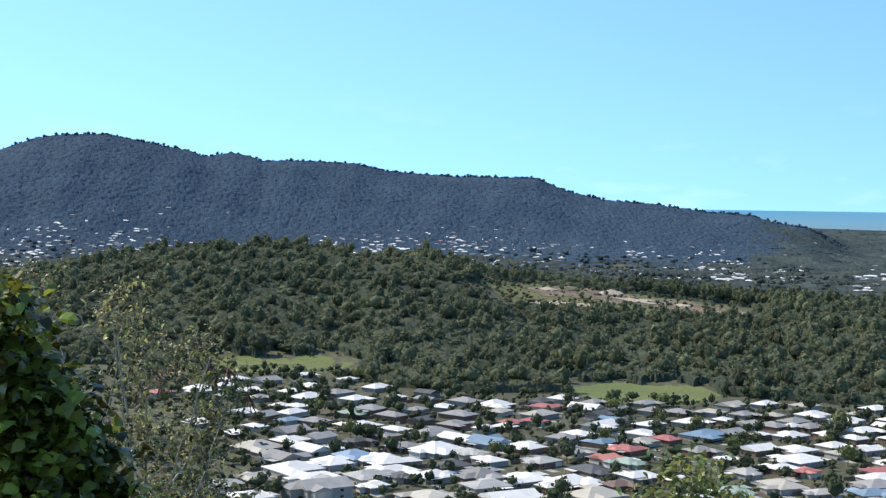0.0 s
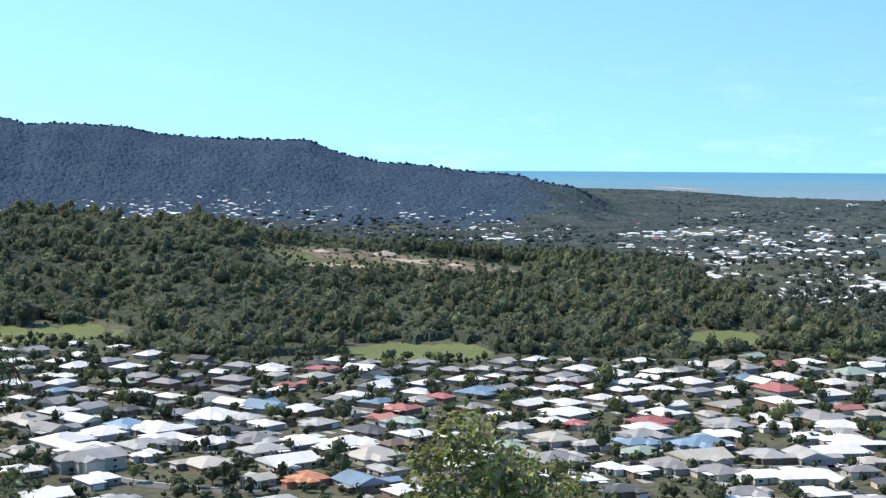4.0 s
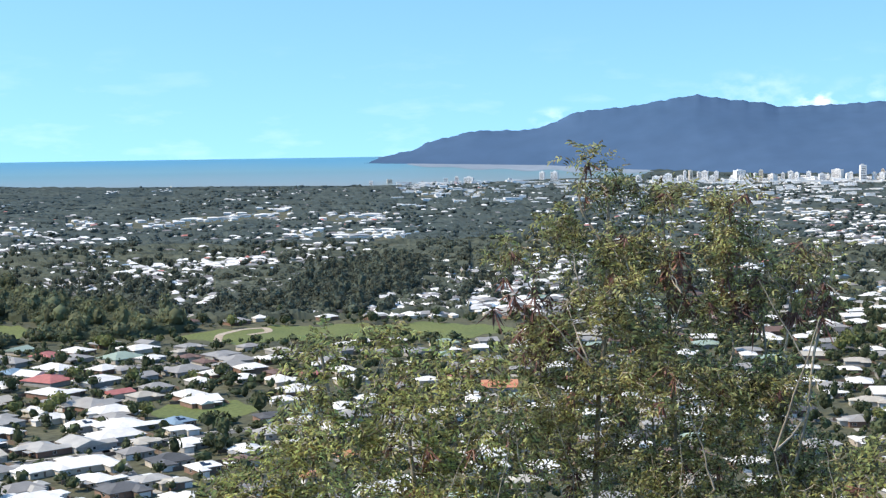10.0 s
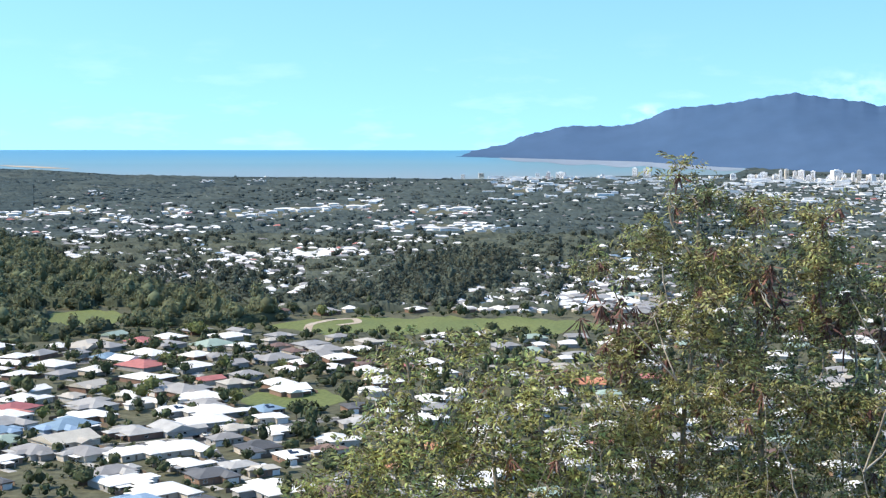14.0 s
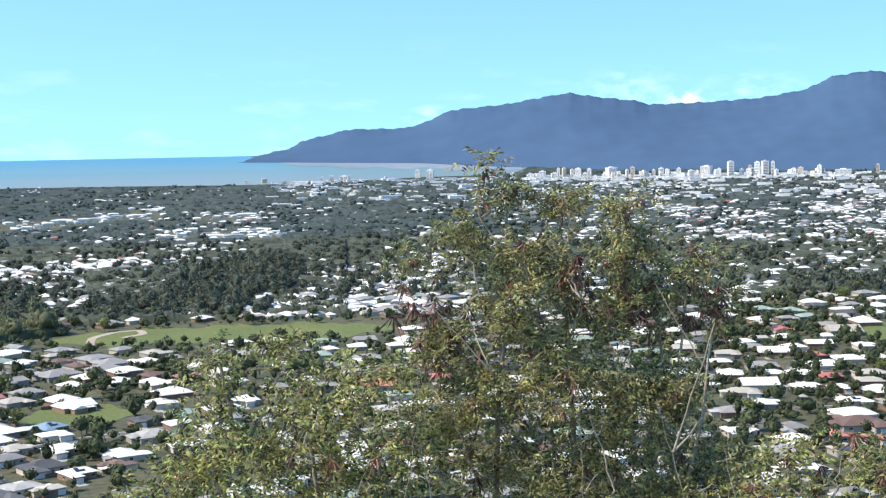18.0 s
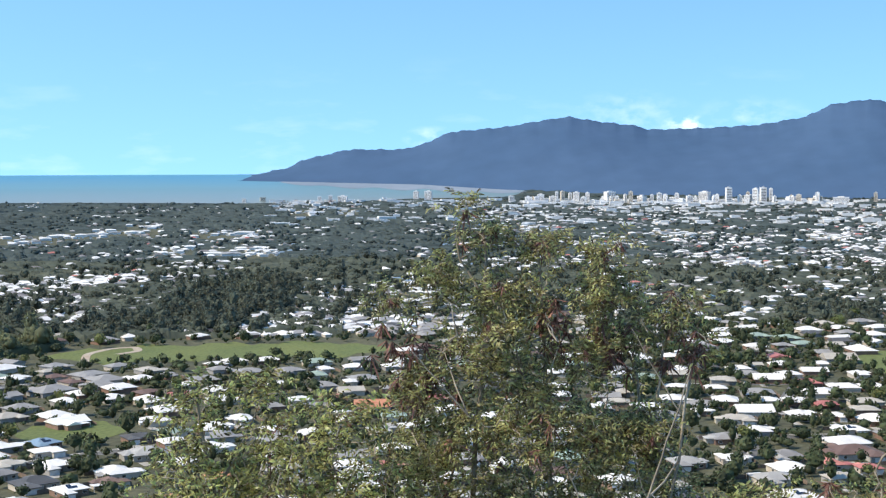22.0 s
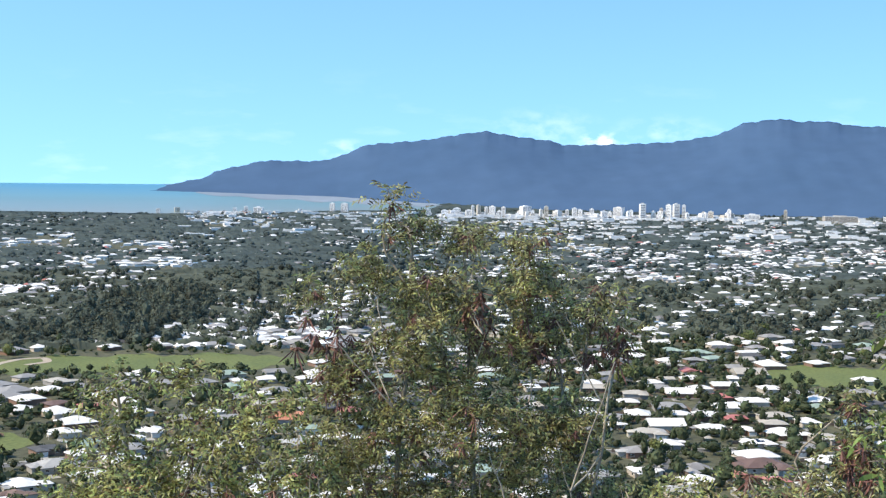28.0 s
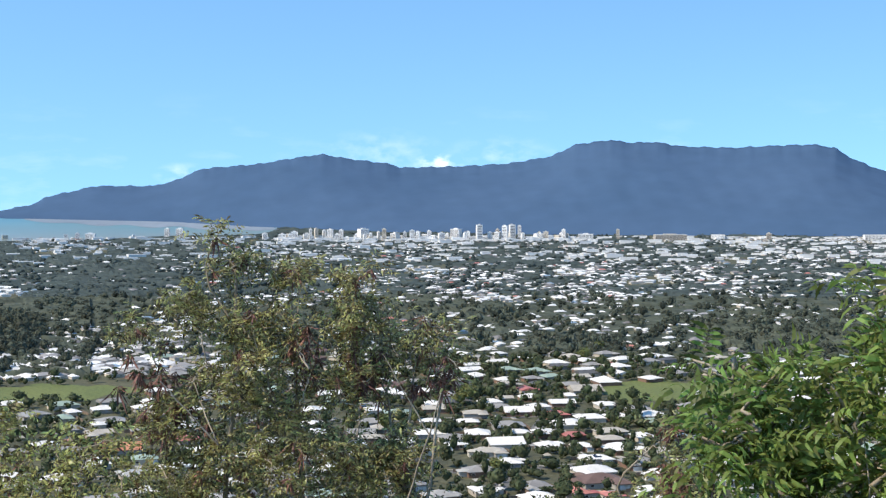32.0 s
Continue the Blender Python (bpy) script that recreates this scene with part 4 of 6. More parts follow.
def outer_houses(rng, plots):
    """The outer streets in one mesh: walls and hipped roofs, one material for each roof colour."""
    keys = list(ROOFS)
    bm = bmesh.new()
    for c, x, y, ln, turn in plots:
        c = {"W": "g", "B": "b", "s": "w", "y": "c"}.get(c, c)
        z = float(height(math.degrees(math.atan2(x, y)), math.hypot(x, y)))
        first, faces = len(bm.verts), len(bm.faces)
        dp, side = ln * (0.68 + 0.2 * rng.random()), 1 if rng.random() < 0.5 else -1
        bm_box(bm, -ln / 2 + 0.6, ln / 2 - 0.6, -dp / 2 + 0.6, dp / 2 - 0.6, -0.4, 2.7, len(keys) + int(rng.integers(0, 3)))
        n0 = len(bm.faces)
        pitch = math.tan(radians(14 + 6 * rng.random()))
        hip_roof(bm, -ln / 2, ln / 2, -dp / 2, dp / 2, 2.9, pitch, rng.random() < 0.2)
        if rng.random() < 0.6:
            wx = side * ln * 0.28
            hip_roof(bm, wx - ln * 0.2, wx + ln * 0.2, -dp * 0.78, dp * 0.1, 2.88, pitch)
        bm.verts.ensure_lookup_table()
        bm.faces.ensure_lookup_table()
        for f in bm.faces[n0:]:
            f.material_index = keys.index(c)
        m = Matrix.Translation((x, y, z)) @ Matrix.Rotation(turn, 4, "Z")
        for v in bm.verts[first:]:
            v.co = m @ v.co
    me = bpy.data.meshes.new("outer_houses")
    bm.to_mesh(me)
    bm.free()
    for m in [ROOFS[k] for k in keys] + WALLS:
        me.materials.append(m)
    tagged(new("outer_houses", me), "further streets of pale-roofed suburban houses", "houses", kind="stuff")


def build_estates():
    rng = np.random.default_rng(31)
    todo = []
    for colours, plots in ESTATES:
        for c, (x, y, ln) in zip(colours, plots):
            turn = street_turn(x, y) + (0 if rng.random() < 0.7 else math.pi) + (math.pi / 2 if rng.random() < 0.4 else 0)
            ln = min(ln * 1.11, 25)
            todo.append((c, x, y, ln, turn + float(rng.normal()) * 0.05))
            HOUSES.append((x, y, ln * 0.55))
    # the plots between them, less well seen
    tries = 0
    while tries < 12000 and len(HOUSES) < 760:
        tries += 1
        az, d = float(-17 + 91 * rng.random()), float(math.sqrt(430 ** 2 + (1230 ** 2 - 430 ** 2) * rng.random()))
        if d > EYE / math.tan(radians(-float(on(HILL_FOOT, az)))) - 25 and az < 28:
            continue
        if az < -9 or d > 1120 and az < 40:
            continue
        x, y = spot(az, d)
        ln = float(13.5 + 6 * rng.random())
        if in_field(x, y, 0.15) or any((x - a) ** 2 + (y - b) ** 2 < (r + ln * 0.55 + 1.0) ** 2 for a, b, r in HOUSES):
            continue
        c = "wwwwwwwgggggddccnl"[int(rng.integers(0, 18))]
        todo.append((c, x, y, ln, street_turn(x, y) + (math.pi / 2 if rng.random() < 0.2 else 0) + float(rng.normal()) * 0.06))
        HOUSES.append((x, y, ln * 0.55))
    todo.sort(key=lambda q: math.hypot(q[1], q[2]))
    for row in todo[:300]:
        house(rng, *row)
    outer_houses(rng, todo[300:])


build_estates()


def cut_sheet(name, az0, az1, el0, el1, lift, mat, label, category, wob=0.06, seed=1):
    """A patch of other ground laid on the land, with an uneven border."""
    azs = np.linspace(az0, az1, 40)
    r = np.random.default_rng(seed)
    k = r.random(6) * 6.28
    edge = lambda a, q: wob * (np.sin(a * 2.1 + k[q]) + 0.6 * np.sin(a * 5.3 + k[q + 1]) + 0.3 * np.sin(a * 11 + k[q + 2]))
    taper = np.minimum(1, np.minimum(azs - az0, az1 - azs) / (az1 - az0) * 5 + 0.15)
    mid = (el0 + el1) / 2
    lo = mid + (el0 - mid) * taper + edge(azs, 0) * taper
    hi = mid + (el1 - mid) * taper + edge(azs, 3) * taper
    n0, n1 = EYE / np.tan(np.radians(-lo)), EYE / np.tan(np.radians(-hi))
    ds = n0[:, None] + (n1 - n0)[:, None] * np.linspace(0, 1, 10)[None, :]
    return tagged(polar_sheet(name, azs, ds, lift, mat), label, category, kind="structure")


for i, (a, b, lo, hi) in enumerate(FIELDS):
    cut_sheet("ground_field", a, b, lo, hi, 0.12, LAWN, "open mown green field at the edge of the estate", "field", seed=60 + i)


def ribbon(name, points, width, lift, mat, label, category):
    """A road along a smooth line of points."""
    pts = np.array(points, float)
    t = np.linspace(0, len(pts) - 1, len(pts) * 12)
    c = np.stack([np.interp(t, np.arange(len(pts)), pts[:, i]) for i in (0, 1)], -1)
    for _ in range(14):
        c[1:-1] = (c[:-2] + 2 * c[1:-1] + c[2:]) / 4
    tang = np.gradient(c, axis=0)
    tang /= np.linalg.norm(tang, axis=1)[:, None]
    side = np.stack([tang[:, 1], -tang[:, 0]], -1) * width / 2
    rows = []
    for q in (c - side, c + side):
        az, d = np.degrees(np.arctan2(q[:, 0], q[:, 1])), np.hypot(q[:, 0], q[:, 1])
        rows.append(np.column_stack([q, height(az, d) + lift]))
    n = len(c)
    f = np.stack([np.arange(n - 1), np.arange(1, n), np.arange(n + 1, 2 * n), np.arange(n, 2 * n - 1)], -1)
    return tagged(new(name, mesh_of(name, np.concatenate(rows), f, mat)), label, category, kind="structure")


ROADS = [
    [(-9.0, -11.6), (-7.0, -11.2), (-4.0, -12.6), (0.0, -13.2), (5.0, -13.0)],
    [(-8.0, -9.3), (-2.0, -9.5), (5.0, -9.9), (10.0, -10.4), (16.0, -10.6)],
    [(1.0, -8.5), (8.0, -8.9), (15.0, -9.0), (21.0, -8.6), (26.0, -8.4), (34.0, -8.3)],
    [(13.5, -12.6), (18.0, -11.9), (23.0, -12.0), (28.5, -11.3), (35.0, -10.9), (44.0, -10.6)],
    [(18.7, -10.6), (17.0, -9.3), (14.8, -8.4)],
    [(24.5, -8.3), (25.3, -9.4), (24.6, -10.8), (26.0, -12.8)],
    [(14.0, -14.5), (18.0, -14.2), (22.0, -15.2), (30.0, -15.5)],
    [(44.0, -8.6), (52.0, -8.8), (60.0, -8.5), (68.0, -8.3), (75.0, -8.4)],
    [(46.0, -10.6), (54.0, -10.9), (62.0, -10.4), (72.0, -10.5)],
    [(56.5, -11.5), (58.3, -8.6), (60.3, -6.9), (62.6, -5.6)],
]
for line in ROADS:
    ribbon("road", [spot(a, EYE / math.tan(radians(-e))) for a, e in line], 7.0, 0.06, ASPHALT, "grey asphalt street between the houses", "road")
    ribbon("pavement", [spot(a, EYE / math.tan(radians(-e)) + 5.5) for a, e in line], 1.6, 0.14, CONCRETE, "pale concrete footpath beside the street", "pavement")

ribbon("ground_path", [spot(a, EYE / math.tan(radians(-e))) for a, e in ((29.6, -7.6), (29.7, -7.3), (30.6, -7.12), (31.6, -7.08), (31.75, -7.25), (30.9, -7.35))], 6.0, 0.3, PALE_SOIL, "pale worn track across the field", "track")

# fences between the plots, driveways
def plot_edges():
    rng = np.random.default_rng(33)
    bm, drive = bmesh.new(), bmesh.new()
    for x, y, r in HOUSES:
        if math.hypot(x, y) > 900:
            continue
        a = street_turn(x, y)
        z = float(height(math.degrees(math.atan2(x, y)), math.hypot(x, y)))
        m = Matrix.Translation((x, y, z)) @ Matrix.Rotation(a, 4, "Z")
        first = len(bm.verts)
        if rng.random() < 0.75:
            bm_box(bm, -r - 1.5, r + 1.5, r + 1.2, r + 1.28, 0, 1.75)
        if rng.random() < 0.6:
            bm_box(bm, r + 1.6, r + 1.68, -r * 0.6, r + 1.1, 0, 1.75)
        bm.verts.ensure_lookup_table()
        for v in bm.verts[first:]:
            v.co = m @ v.co
        first = len(drive.verts)
        if rng.random() < 0.6:
            bm_box(drive, -r * 0.5 - 2, -r * 0.5 + 2, -r - 6.5, -r + 1.5, 0.0, 0.1)
        drive.verts.ensure_lookup_table()
        for v in drive.verts[first:]:
            v.co = m @ v.co
    tagged(new("garden_fences", mesh_from("garden_fences", bm, FENCE)), "weathered timber fences between the house plots", "fence", kind="stuff")
    tagged(new("pavement_driveways", mesh_from("pavement_driveways", drive, CONCRETE)), "pale concrete driveways in front of the houses", "driveway", kind="structure")


plot_edges()


def car_meshes():
    body = bmesh.new()
    prof = [(-2.2, 0.35), (-2.15, 0.85), (-1.3, 0.95), (1.0, 0.95), (2.1, 0.8), (2.2, 0.4)]
    ring = [[body.verts.new((x, s, z)) for x, z in prof] for s in (-0.88, 0.88)]
    body.faces.new(ring[0])
    body.faces.new(ring[1][::-1])
    for i in range(6):
        j = (i + 1) % 6
        body.faces.new((ring[0][j], ring[0][i], ring[1][i], ring[1][j]))
    cab = bmesh.new()
    lo = [cab.verts.new(p) for p in ((-1.5, -0.8, 0.95), (1.1, -0.8, 0.95), (1.1, 0.8, 0.95), (-1.5, 0.8, 0.95))]
    hi = [cab.verts.new(p) for p in ((-1.0, -0.65, 1.45), (0.5, -0.65, 1.45), (0.5, 0.65, 1.45), (-1.0, 0.65, 1.45))]
    cab.faces.new(hi)
    for i in range(4):
        cab.faces.new((lo[i], lo[(i + 1) % 4], hi[(i + 1) % 4], hi[i]))
    wheel = bmesh.new()
    bmesh.ops.create_cone(wheel, cap_ends=True, segments=12, radius1=0.33, radius2=0.33, depth=0.2, matrix=Matrix.Rotation(math.pi / 2, 4, "X"))
    return body, mesh_from("cabin", cab, GLASS), mesh_from("wheel", wheel, ROOFS["d"])


def parked_cars():
    rng = np.random.default_rng(34)
    body, cabin, wheel = car_meshes()
    paints = [mesh_from("body", body.copy(), m) for m in (ROOFS["w"], ROOFS["g"], ROOFS["d"], ROOFS["r"], ROOFS["b"])]
    body.free()
    words = ("white", "silver grey", "charcoal", "red", "blue")
    k = 0
    for line in ROADS:
        pts = [spot(a, EYE / math.tan(radians(-e))) for a, e in line]
        for (x0, y0), (x1, y1) in zip(pts, pts[1:]):
            s = 0.25 + 0.5 * float(rng.random())
            turn = math.atan2(y1 - y0, x1 - x0)
            pick = int(rng.integers(0, 5))
            car = tagged(new("car"), f"{words[pick]} car parked along the asphalt street", "car", "parked cars")
            x, y = x0 + (x1 - x0) * s - math.sin(turn) * 2.2, y0 + (y1 - y0) * s + math.cos(turn) * 2.2
            car.location = (x, y, float(height(math.degrees(math.atan2(x, y)), math.hypot(x, y))) + 0.07)
            car.rotation_euler = (0, 0, turn)
            part("body", paints[pick], None, car)
            part("cabin", cabin, None, car)
            for wx in (-1.35, 1.35):
                for wy in (-0.8, 0.8):
                    part("wheel", wheel, None, car).location = (wx, wy, 0.33)
            k += 1


parked_cars()


# the quarry on the hill's shoulder
def quarry(name, az0, az1, d0, d1, lift, mat, label, seed):
    azs = np.linspace(az0, az1, 50)
    r = np.random.default_rng(seed)
    k = r.random(8) * 6.28
    wave = lambda a, q: np.sin(a * 1.7 + k[q]) + 0.6 * np.sin(a * 4.1 + k[q + 1]) + 0.35 * np.sin(a * 9.7 + k[q + 2])
    taper = np.clip(np.minimum(azs - az0, az1 - azs) / (az1 - az0) * 4, 0.05, 1)
    mid, half = (d0 + d1) / 2, (d1 - d0) / 2
    lo, hi = mid - half * taper * (1 + 0.25 * wave(azs, 0)), mid + half * taper * (1 + 0.25 * wave(azs, 3))
    shift = 8 * (azs - 6)
    ds = (lo + shift)[:, None] + (hi - lo)[:, None] * np.linspace(0, 1, 14)[None, :]
    return tagged(polar_sheet(name, azs, ds, lift, mat, ground=lambda a, d: height(a, d) + 0.25 * np.sin(a * 6) * np.sin(d * 0.06)), label, "quarry", kind="structure")


quarry("ground_scrub", 1.0, 13.2, 1395, 1650, 0.7, SCRUB, "rough yellowish grass and scrub round the quarry", 70)
quarry("ground_quarry", 3.4, 8.4, 1500, 1635, 1.1, QUARRY, "bare reddish-brown quarried earth on the hill", 71)
quarry("ground_quarry", 7.4, 12.8, 1480, 1590, 1.1, QUARRY, "bare brown earth bank beside the quarry", 75)
quarry("ground_gravel", 7.0, 9.2, 1520, 1560, 1.6, PALE_SOIL, "pale gravel bench in the quarry", 72)
quarry("ground_gravel", 11.0, 12.6, 1490, 1525, 1.6, PALE_SOIL, "pale gravel heap at the edge of the quarry", 76)
quarry("ground_track", 3.2, 6.6, 1440, 1466, 1.4, PALE_SOIL, "pale haul track through the quarry", 73)


def quarry_scrub():
    rng = np.random.default_rng(77)
    az, d = strew(rng, 900, 1.2, 13.2, 1390, 1660)
    bare = (np.abs(d - 1550 - 8 * (az - 6)) < 70) & (az > 3.6) & (az < 12.6) & (rng.random(len(az)) < 0.7)
    az, d = az[~bare], d[~bare]
    tagged(scatter("quarry_scrub", MID_CROWNS, rest(az, d, 0.2), 0.25 + 0.55 * rng.random(len(az)), FOREST, 78), "scattered bushes on the quarried slope", "bushes", kind="stuff")
    # a belt of slim trees behind it
    az, d = strew(rng, 330, 7.6, 15, 1690, 1800)
    tagged(scatter("tree_belt", TALL_CROWNS, rest(az, d, 0.3), 1.2 + 0.7 * rng.random(len(az)), FOREST, 79), "belt of slim dark trees behind the quarry", "trees", kind="stuff")


TALL_CROWNS = [crown_template(WOOD_RNG, 30, 2.2, 9.5, 0.9) for _ in range(3)]
quarry_scrub()


def spoil_heap(az, d, r, h, seed, mat, label):
    """A rough conical heap of dug earth."""
    rng = np.random.default_rng(seed)
    bm = bmesh.new()
    bmesh.ops.create_icosphere(bm, subdivisions=3, radius=1.0)
    for v in bm.verts:
        k = 1 + 0.22 * noise.noise(v.co * 1.7 + Vector((seed, 0, 0))) + 0.1 * noise.noise(v.co * 5)
        p = v.co
        flat = math.hypot(p.x, p.y)
        v.co = (p.x * r * k * 1.5, p.y * r * k, max(p.z, -0.1) * h * k * (1.15 - 0.5 * flat))
    ob = new("spoil_heap", mesh_from("spoil_heap", bm, mat))
    x, y = spot(az, d)
    ob.location, ob.rotation_euler = (x, y, float(height(az, d)) + 0.6), (0, 0, float(rng.random() * 3))
    tagged(ob, label, "earth heap", "quarry heaps")


for i, (az, d, r, h) in enumerate([(4.3, 1560, 9, 3), (5.2, 1590, 12, 4.5), (6.0, 1570, 10, 3), (6.9, 1600, 14, 5), (7.6, 1585, 9, 3), (8.6, 1560, 8, 2.6), (9.8, 1570, 9, 2.6), (11.2, 1560, 8, 2.6)]):
    spoil_heap(az, d, r, h, 80 + i, QUARRY if i % 3 else PALE_SOIL, "rough heap of reddish quarried earth" if i % 3 else "rough heap of pale gravel")

# ---- the wide plain: far houses, sheds, towers, trees ----
def village_density(az, el):
    """How thickly houses stand at a bearing and elevation (0 to 1)."""
    den = np.zeros_like(az)
    den = np.where((az > 16.5) & (az < 29.5) & (el < -2.35) & (el > -4.3 + 0.09 * (25 - az)), 0.95, den)
    den = np.where((az > 20) & (az < 37) & (el < -3.9) & (el > -6.5), 1.9, den)
    den = np.where((az >= 25) & (az < 37) & (el < -1.5) & (el > -3.9), 0.55, den)
    den = np.where((az >= 37) & (el < -1.28) & (el > -2.0), 1.0, den)
    den = np.where((az >= 37) & (el <= -2.0) & (el > -7.3), 0.75, den)
    den = np.where((az >= 45) & (el <= -1.2) & (el > -7.2), np.where(el > -2.6, 0.95, 1.3), den)
    den = np.where((az > 35) & (az < 46) & (el < -1.7) & (el > -4.2), 0.45, den)
    den = np.where((az > spur_side(el)) & (az < 45) & (el < -4.7) & (el > -7.0), 2.0, den)
    den = np.where((az > 14.5) & (az < 30) & (el < -1.4) & (el > -2.35), 0.08, den)
    return den


# dark belts of trees: bearings and elevations
BELTS = [(54.3, 58.6, -8.6, -6.4), (57.6, 61.6, -7.1, -5.7), (65.0, 71.5, -5.9, -4.7), (45.0, 50.5, -4.9, -4.2), (37.5, 41.5, -4.6, -3.6), (33.5, 40.0, -2.25, -1.75), (67.5, 74.0, -7.2, -5.9), (51.5, 57.0, -4.5, -4.05), (24.0, 27.0, -6.9, -5.7), (27.0, 31.5, -6.75, -6.2)]


def belt(az, el):
    inside = np.zeros(np.shape(az), bool)
    for a0, a1, e0, e1 in BELTS:
        ripple = 0.18 * np.sin(az * 4.7 + e0) + 0.1 * np.sin(az * 11 + a0)
        inside |= (az > a0) & (az < a1) & (el > e0 + ripple) & (el < e1 + ripple)
    return inside


def hut_template(gable=0.25):
    v = [(-0.5, -0.35, -0.05), (0.5, -0.35, -0.05), (0.5, 0.35, -0.05), (-0.5, 0.35, -0.05), (-0.5, -0.35, 0.25), (0.5, -0.35, 0.25), (0.5, 0.35, 0.25), (-0.5, 0.35, 0.25)]
    v += [(-0.54, -0.39, 0.25), (0.54, -0.39, 0.25), (0.54, 0.39, 0.25), (-0.54, 0.39, 0.25), (-gable, 0, 0.42), (gable, 0, 0.42)]
    walls = [(0, 1, 5), (0, 5, 4), (1, 2, 6), (1, 6, 5), (2, 3, 7), (2, 7, 6), (3, 0, 4), (3, 4, 7)]
    roof = [(8, 9, 13), (8, 13, 12), (9, 10, 13), (10, 11, 12), (10, 12, 13), (11, 8, 12)]
    return np.array(v), np.array(walls), np.array(roof)


def far_houses(name, az, d, size, seed, mats, label):
    """Many small houses in one mesh: walls and hipped roofs."""
    rng = np.random.default_rng(seed)
    tv, wt, rt = hut_template()
    p = np.stack([d * np.sin(np.radians(az)), d * np.cos(np.radians(az)), height(az, d)], -1)
    a = -0.4 + 0.5 * wander(az, d, 400, 9) + (rng.random(len(az)) < 0.3) * np.pi / 2 + rng.normal(size=len(az)) * 0.06 - np.radians(az) * 0.4
    long = 0.9 + rng.random(len(az)) * 0.4
    c, s = np.cos(a)[:, None], np.sin(a)[:, None]
    tx, ty = tv[None, :, 0] * long[:, None], tv[None, :, 1] * np.ones_like(c)
    v = np.stack([(tx * c - ty * s) * size[:, None] + p[:, 0:1], (tx * s + ty * c) * size[:, None] + p[:, 1:2], tv[None, :, 2] * size[:, None] + p[:, 2:3]], -1).reshape(-1, 3)
    off = (np.arange(len(az)) * len(tv))[:, None, None]
    walls, roofs = (wt[None] + off).reshape(-1, 3), (rt[None] + off).reshape(-1, 3)
    tint = rng.random(len(az))
    slot = np.where(tint < 0.57, 0, np.where(tint < 0.95, 1, np.where(tint < 0.975, 2, 3)))
    slots = np.concatenate([np.full(len(walls), 4), np.repeat(slot, len(rt))])
    ob = new(name, mesh_of(name, v, np.concatenate([walls, roofs]), mats, slots=slots))
    return tagged(ob, label, "houses", kind="stuff")


def suburb_plain():
    rng = np.random.default_rng(41)
    mats = [FAR_ROOF, FAR_GREY, ROOFS["r"], ROOFS["b"], WALLS[0]]
    # even over the picture of the plain, thinned by streets and parks
    n = 150000
    az = -20 + 97 * rng.random(n)
    el = np.where(az > 44, -1.3, -1.15) - 6.1 * rng.random(n) ** 1.6
    far = EYE / np.tan(np.radians(-el))
    d = dist_of(el)
    den = village_density(az, el) * np.clip(wander(az, d, 260, 12) * 1.9 - 0.25, 0.25, 1) * np.clip(wander(az, d, 60, 14) * 2.4 - 0.5, 0.08, 1)
    den = den * np.minimum(1.0, 0.33 * np.abs(el) ** -0.75 * np.where(el > -2.4, 1.45, np.where(el > -3.4, 1.7, 2.1)))
    keep = (rng.random(n) < den) & ~belt(az, el)
    # none on the spur, the hill or the near estates
    keep &= ~((az > 28.8) & (az < spur_side(el)) & (el < on(SPUR_CREST, az) + 0.1) & (el > -6.9))
    keep &= ~((d < 1800) & (az < 20)) & (d > np.where(az < 29, (EYE - 9) / np.tan(np.radians(-on(HILL_CREST, az))) + 60, 0)) & (d > np.where(az < 45, 1085, 1235))
    az, el, d, far = az[keep], el[keep], d[keep], far[keep]
    size = (7.5 + 6.0 * rng.random(len(az)) ** 1.5) * (d / far) ** 0.85 * np.where((d < 2200) & (az > 44), 0.86, 1)
    # the villages at the foot of the range
    a2, d2 = strew(rng, 4600, -20, 14.5, 2350, 2980)
    on_foot = np.where(a2 < -10.5, 0.8, np.where(a2 < -5, 0.12, 0.75)) * np.clip(wander(a2, d2, 170, 19) * 2.2 - 0.55, 0.03, 1) * (1 - 0.8 * smooth((d2 - 2830) / 100)) * (0.45 + 0.55 * smooth((d2 - 2450) / 150))
    k2 = rng.random(len(a2)) < on_foot
    az, d = np.concatenate([az, a2[k2]]), np.concatenate([d, d2[k2]])
    size = np.concatenate([size, 6.5 + 4.5 * rng.random(int(k2.sum()))])
    order = np.argsort(d)
    third = len(order) // 3
    for name, sel, label in (("suburb_houses", order[:third], "pale-roofed suburban houses among trees"), ("far_houses", order[third:2 * third], "white and grey roofs of distant suburbs"), ("city_houses", order[2 * third:], "tiny bright roofs toward the city")):
        far_houses(name, az[sel], d[sel], size[sel], 42 + len(name), mats, label)


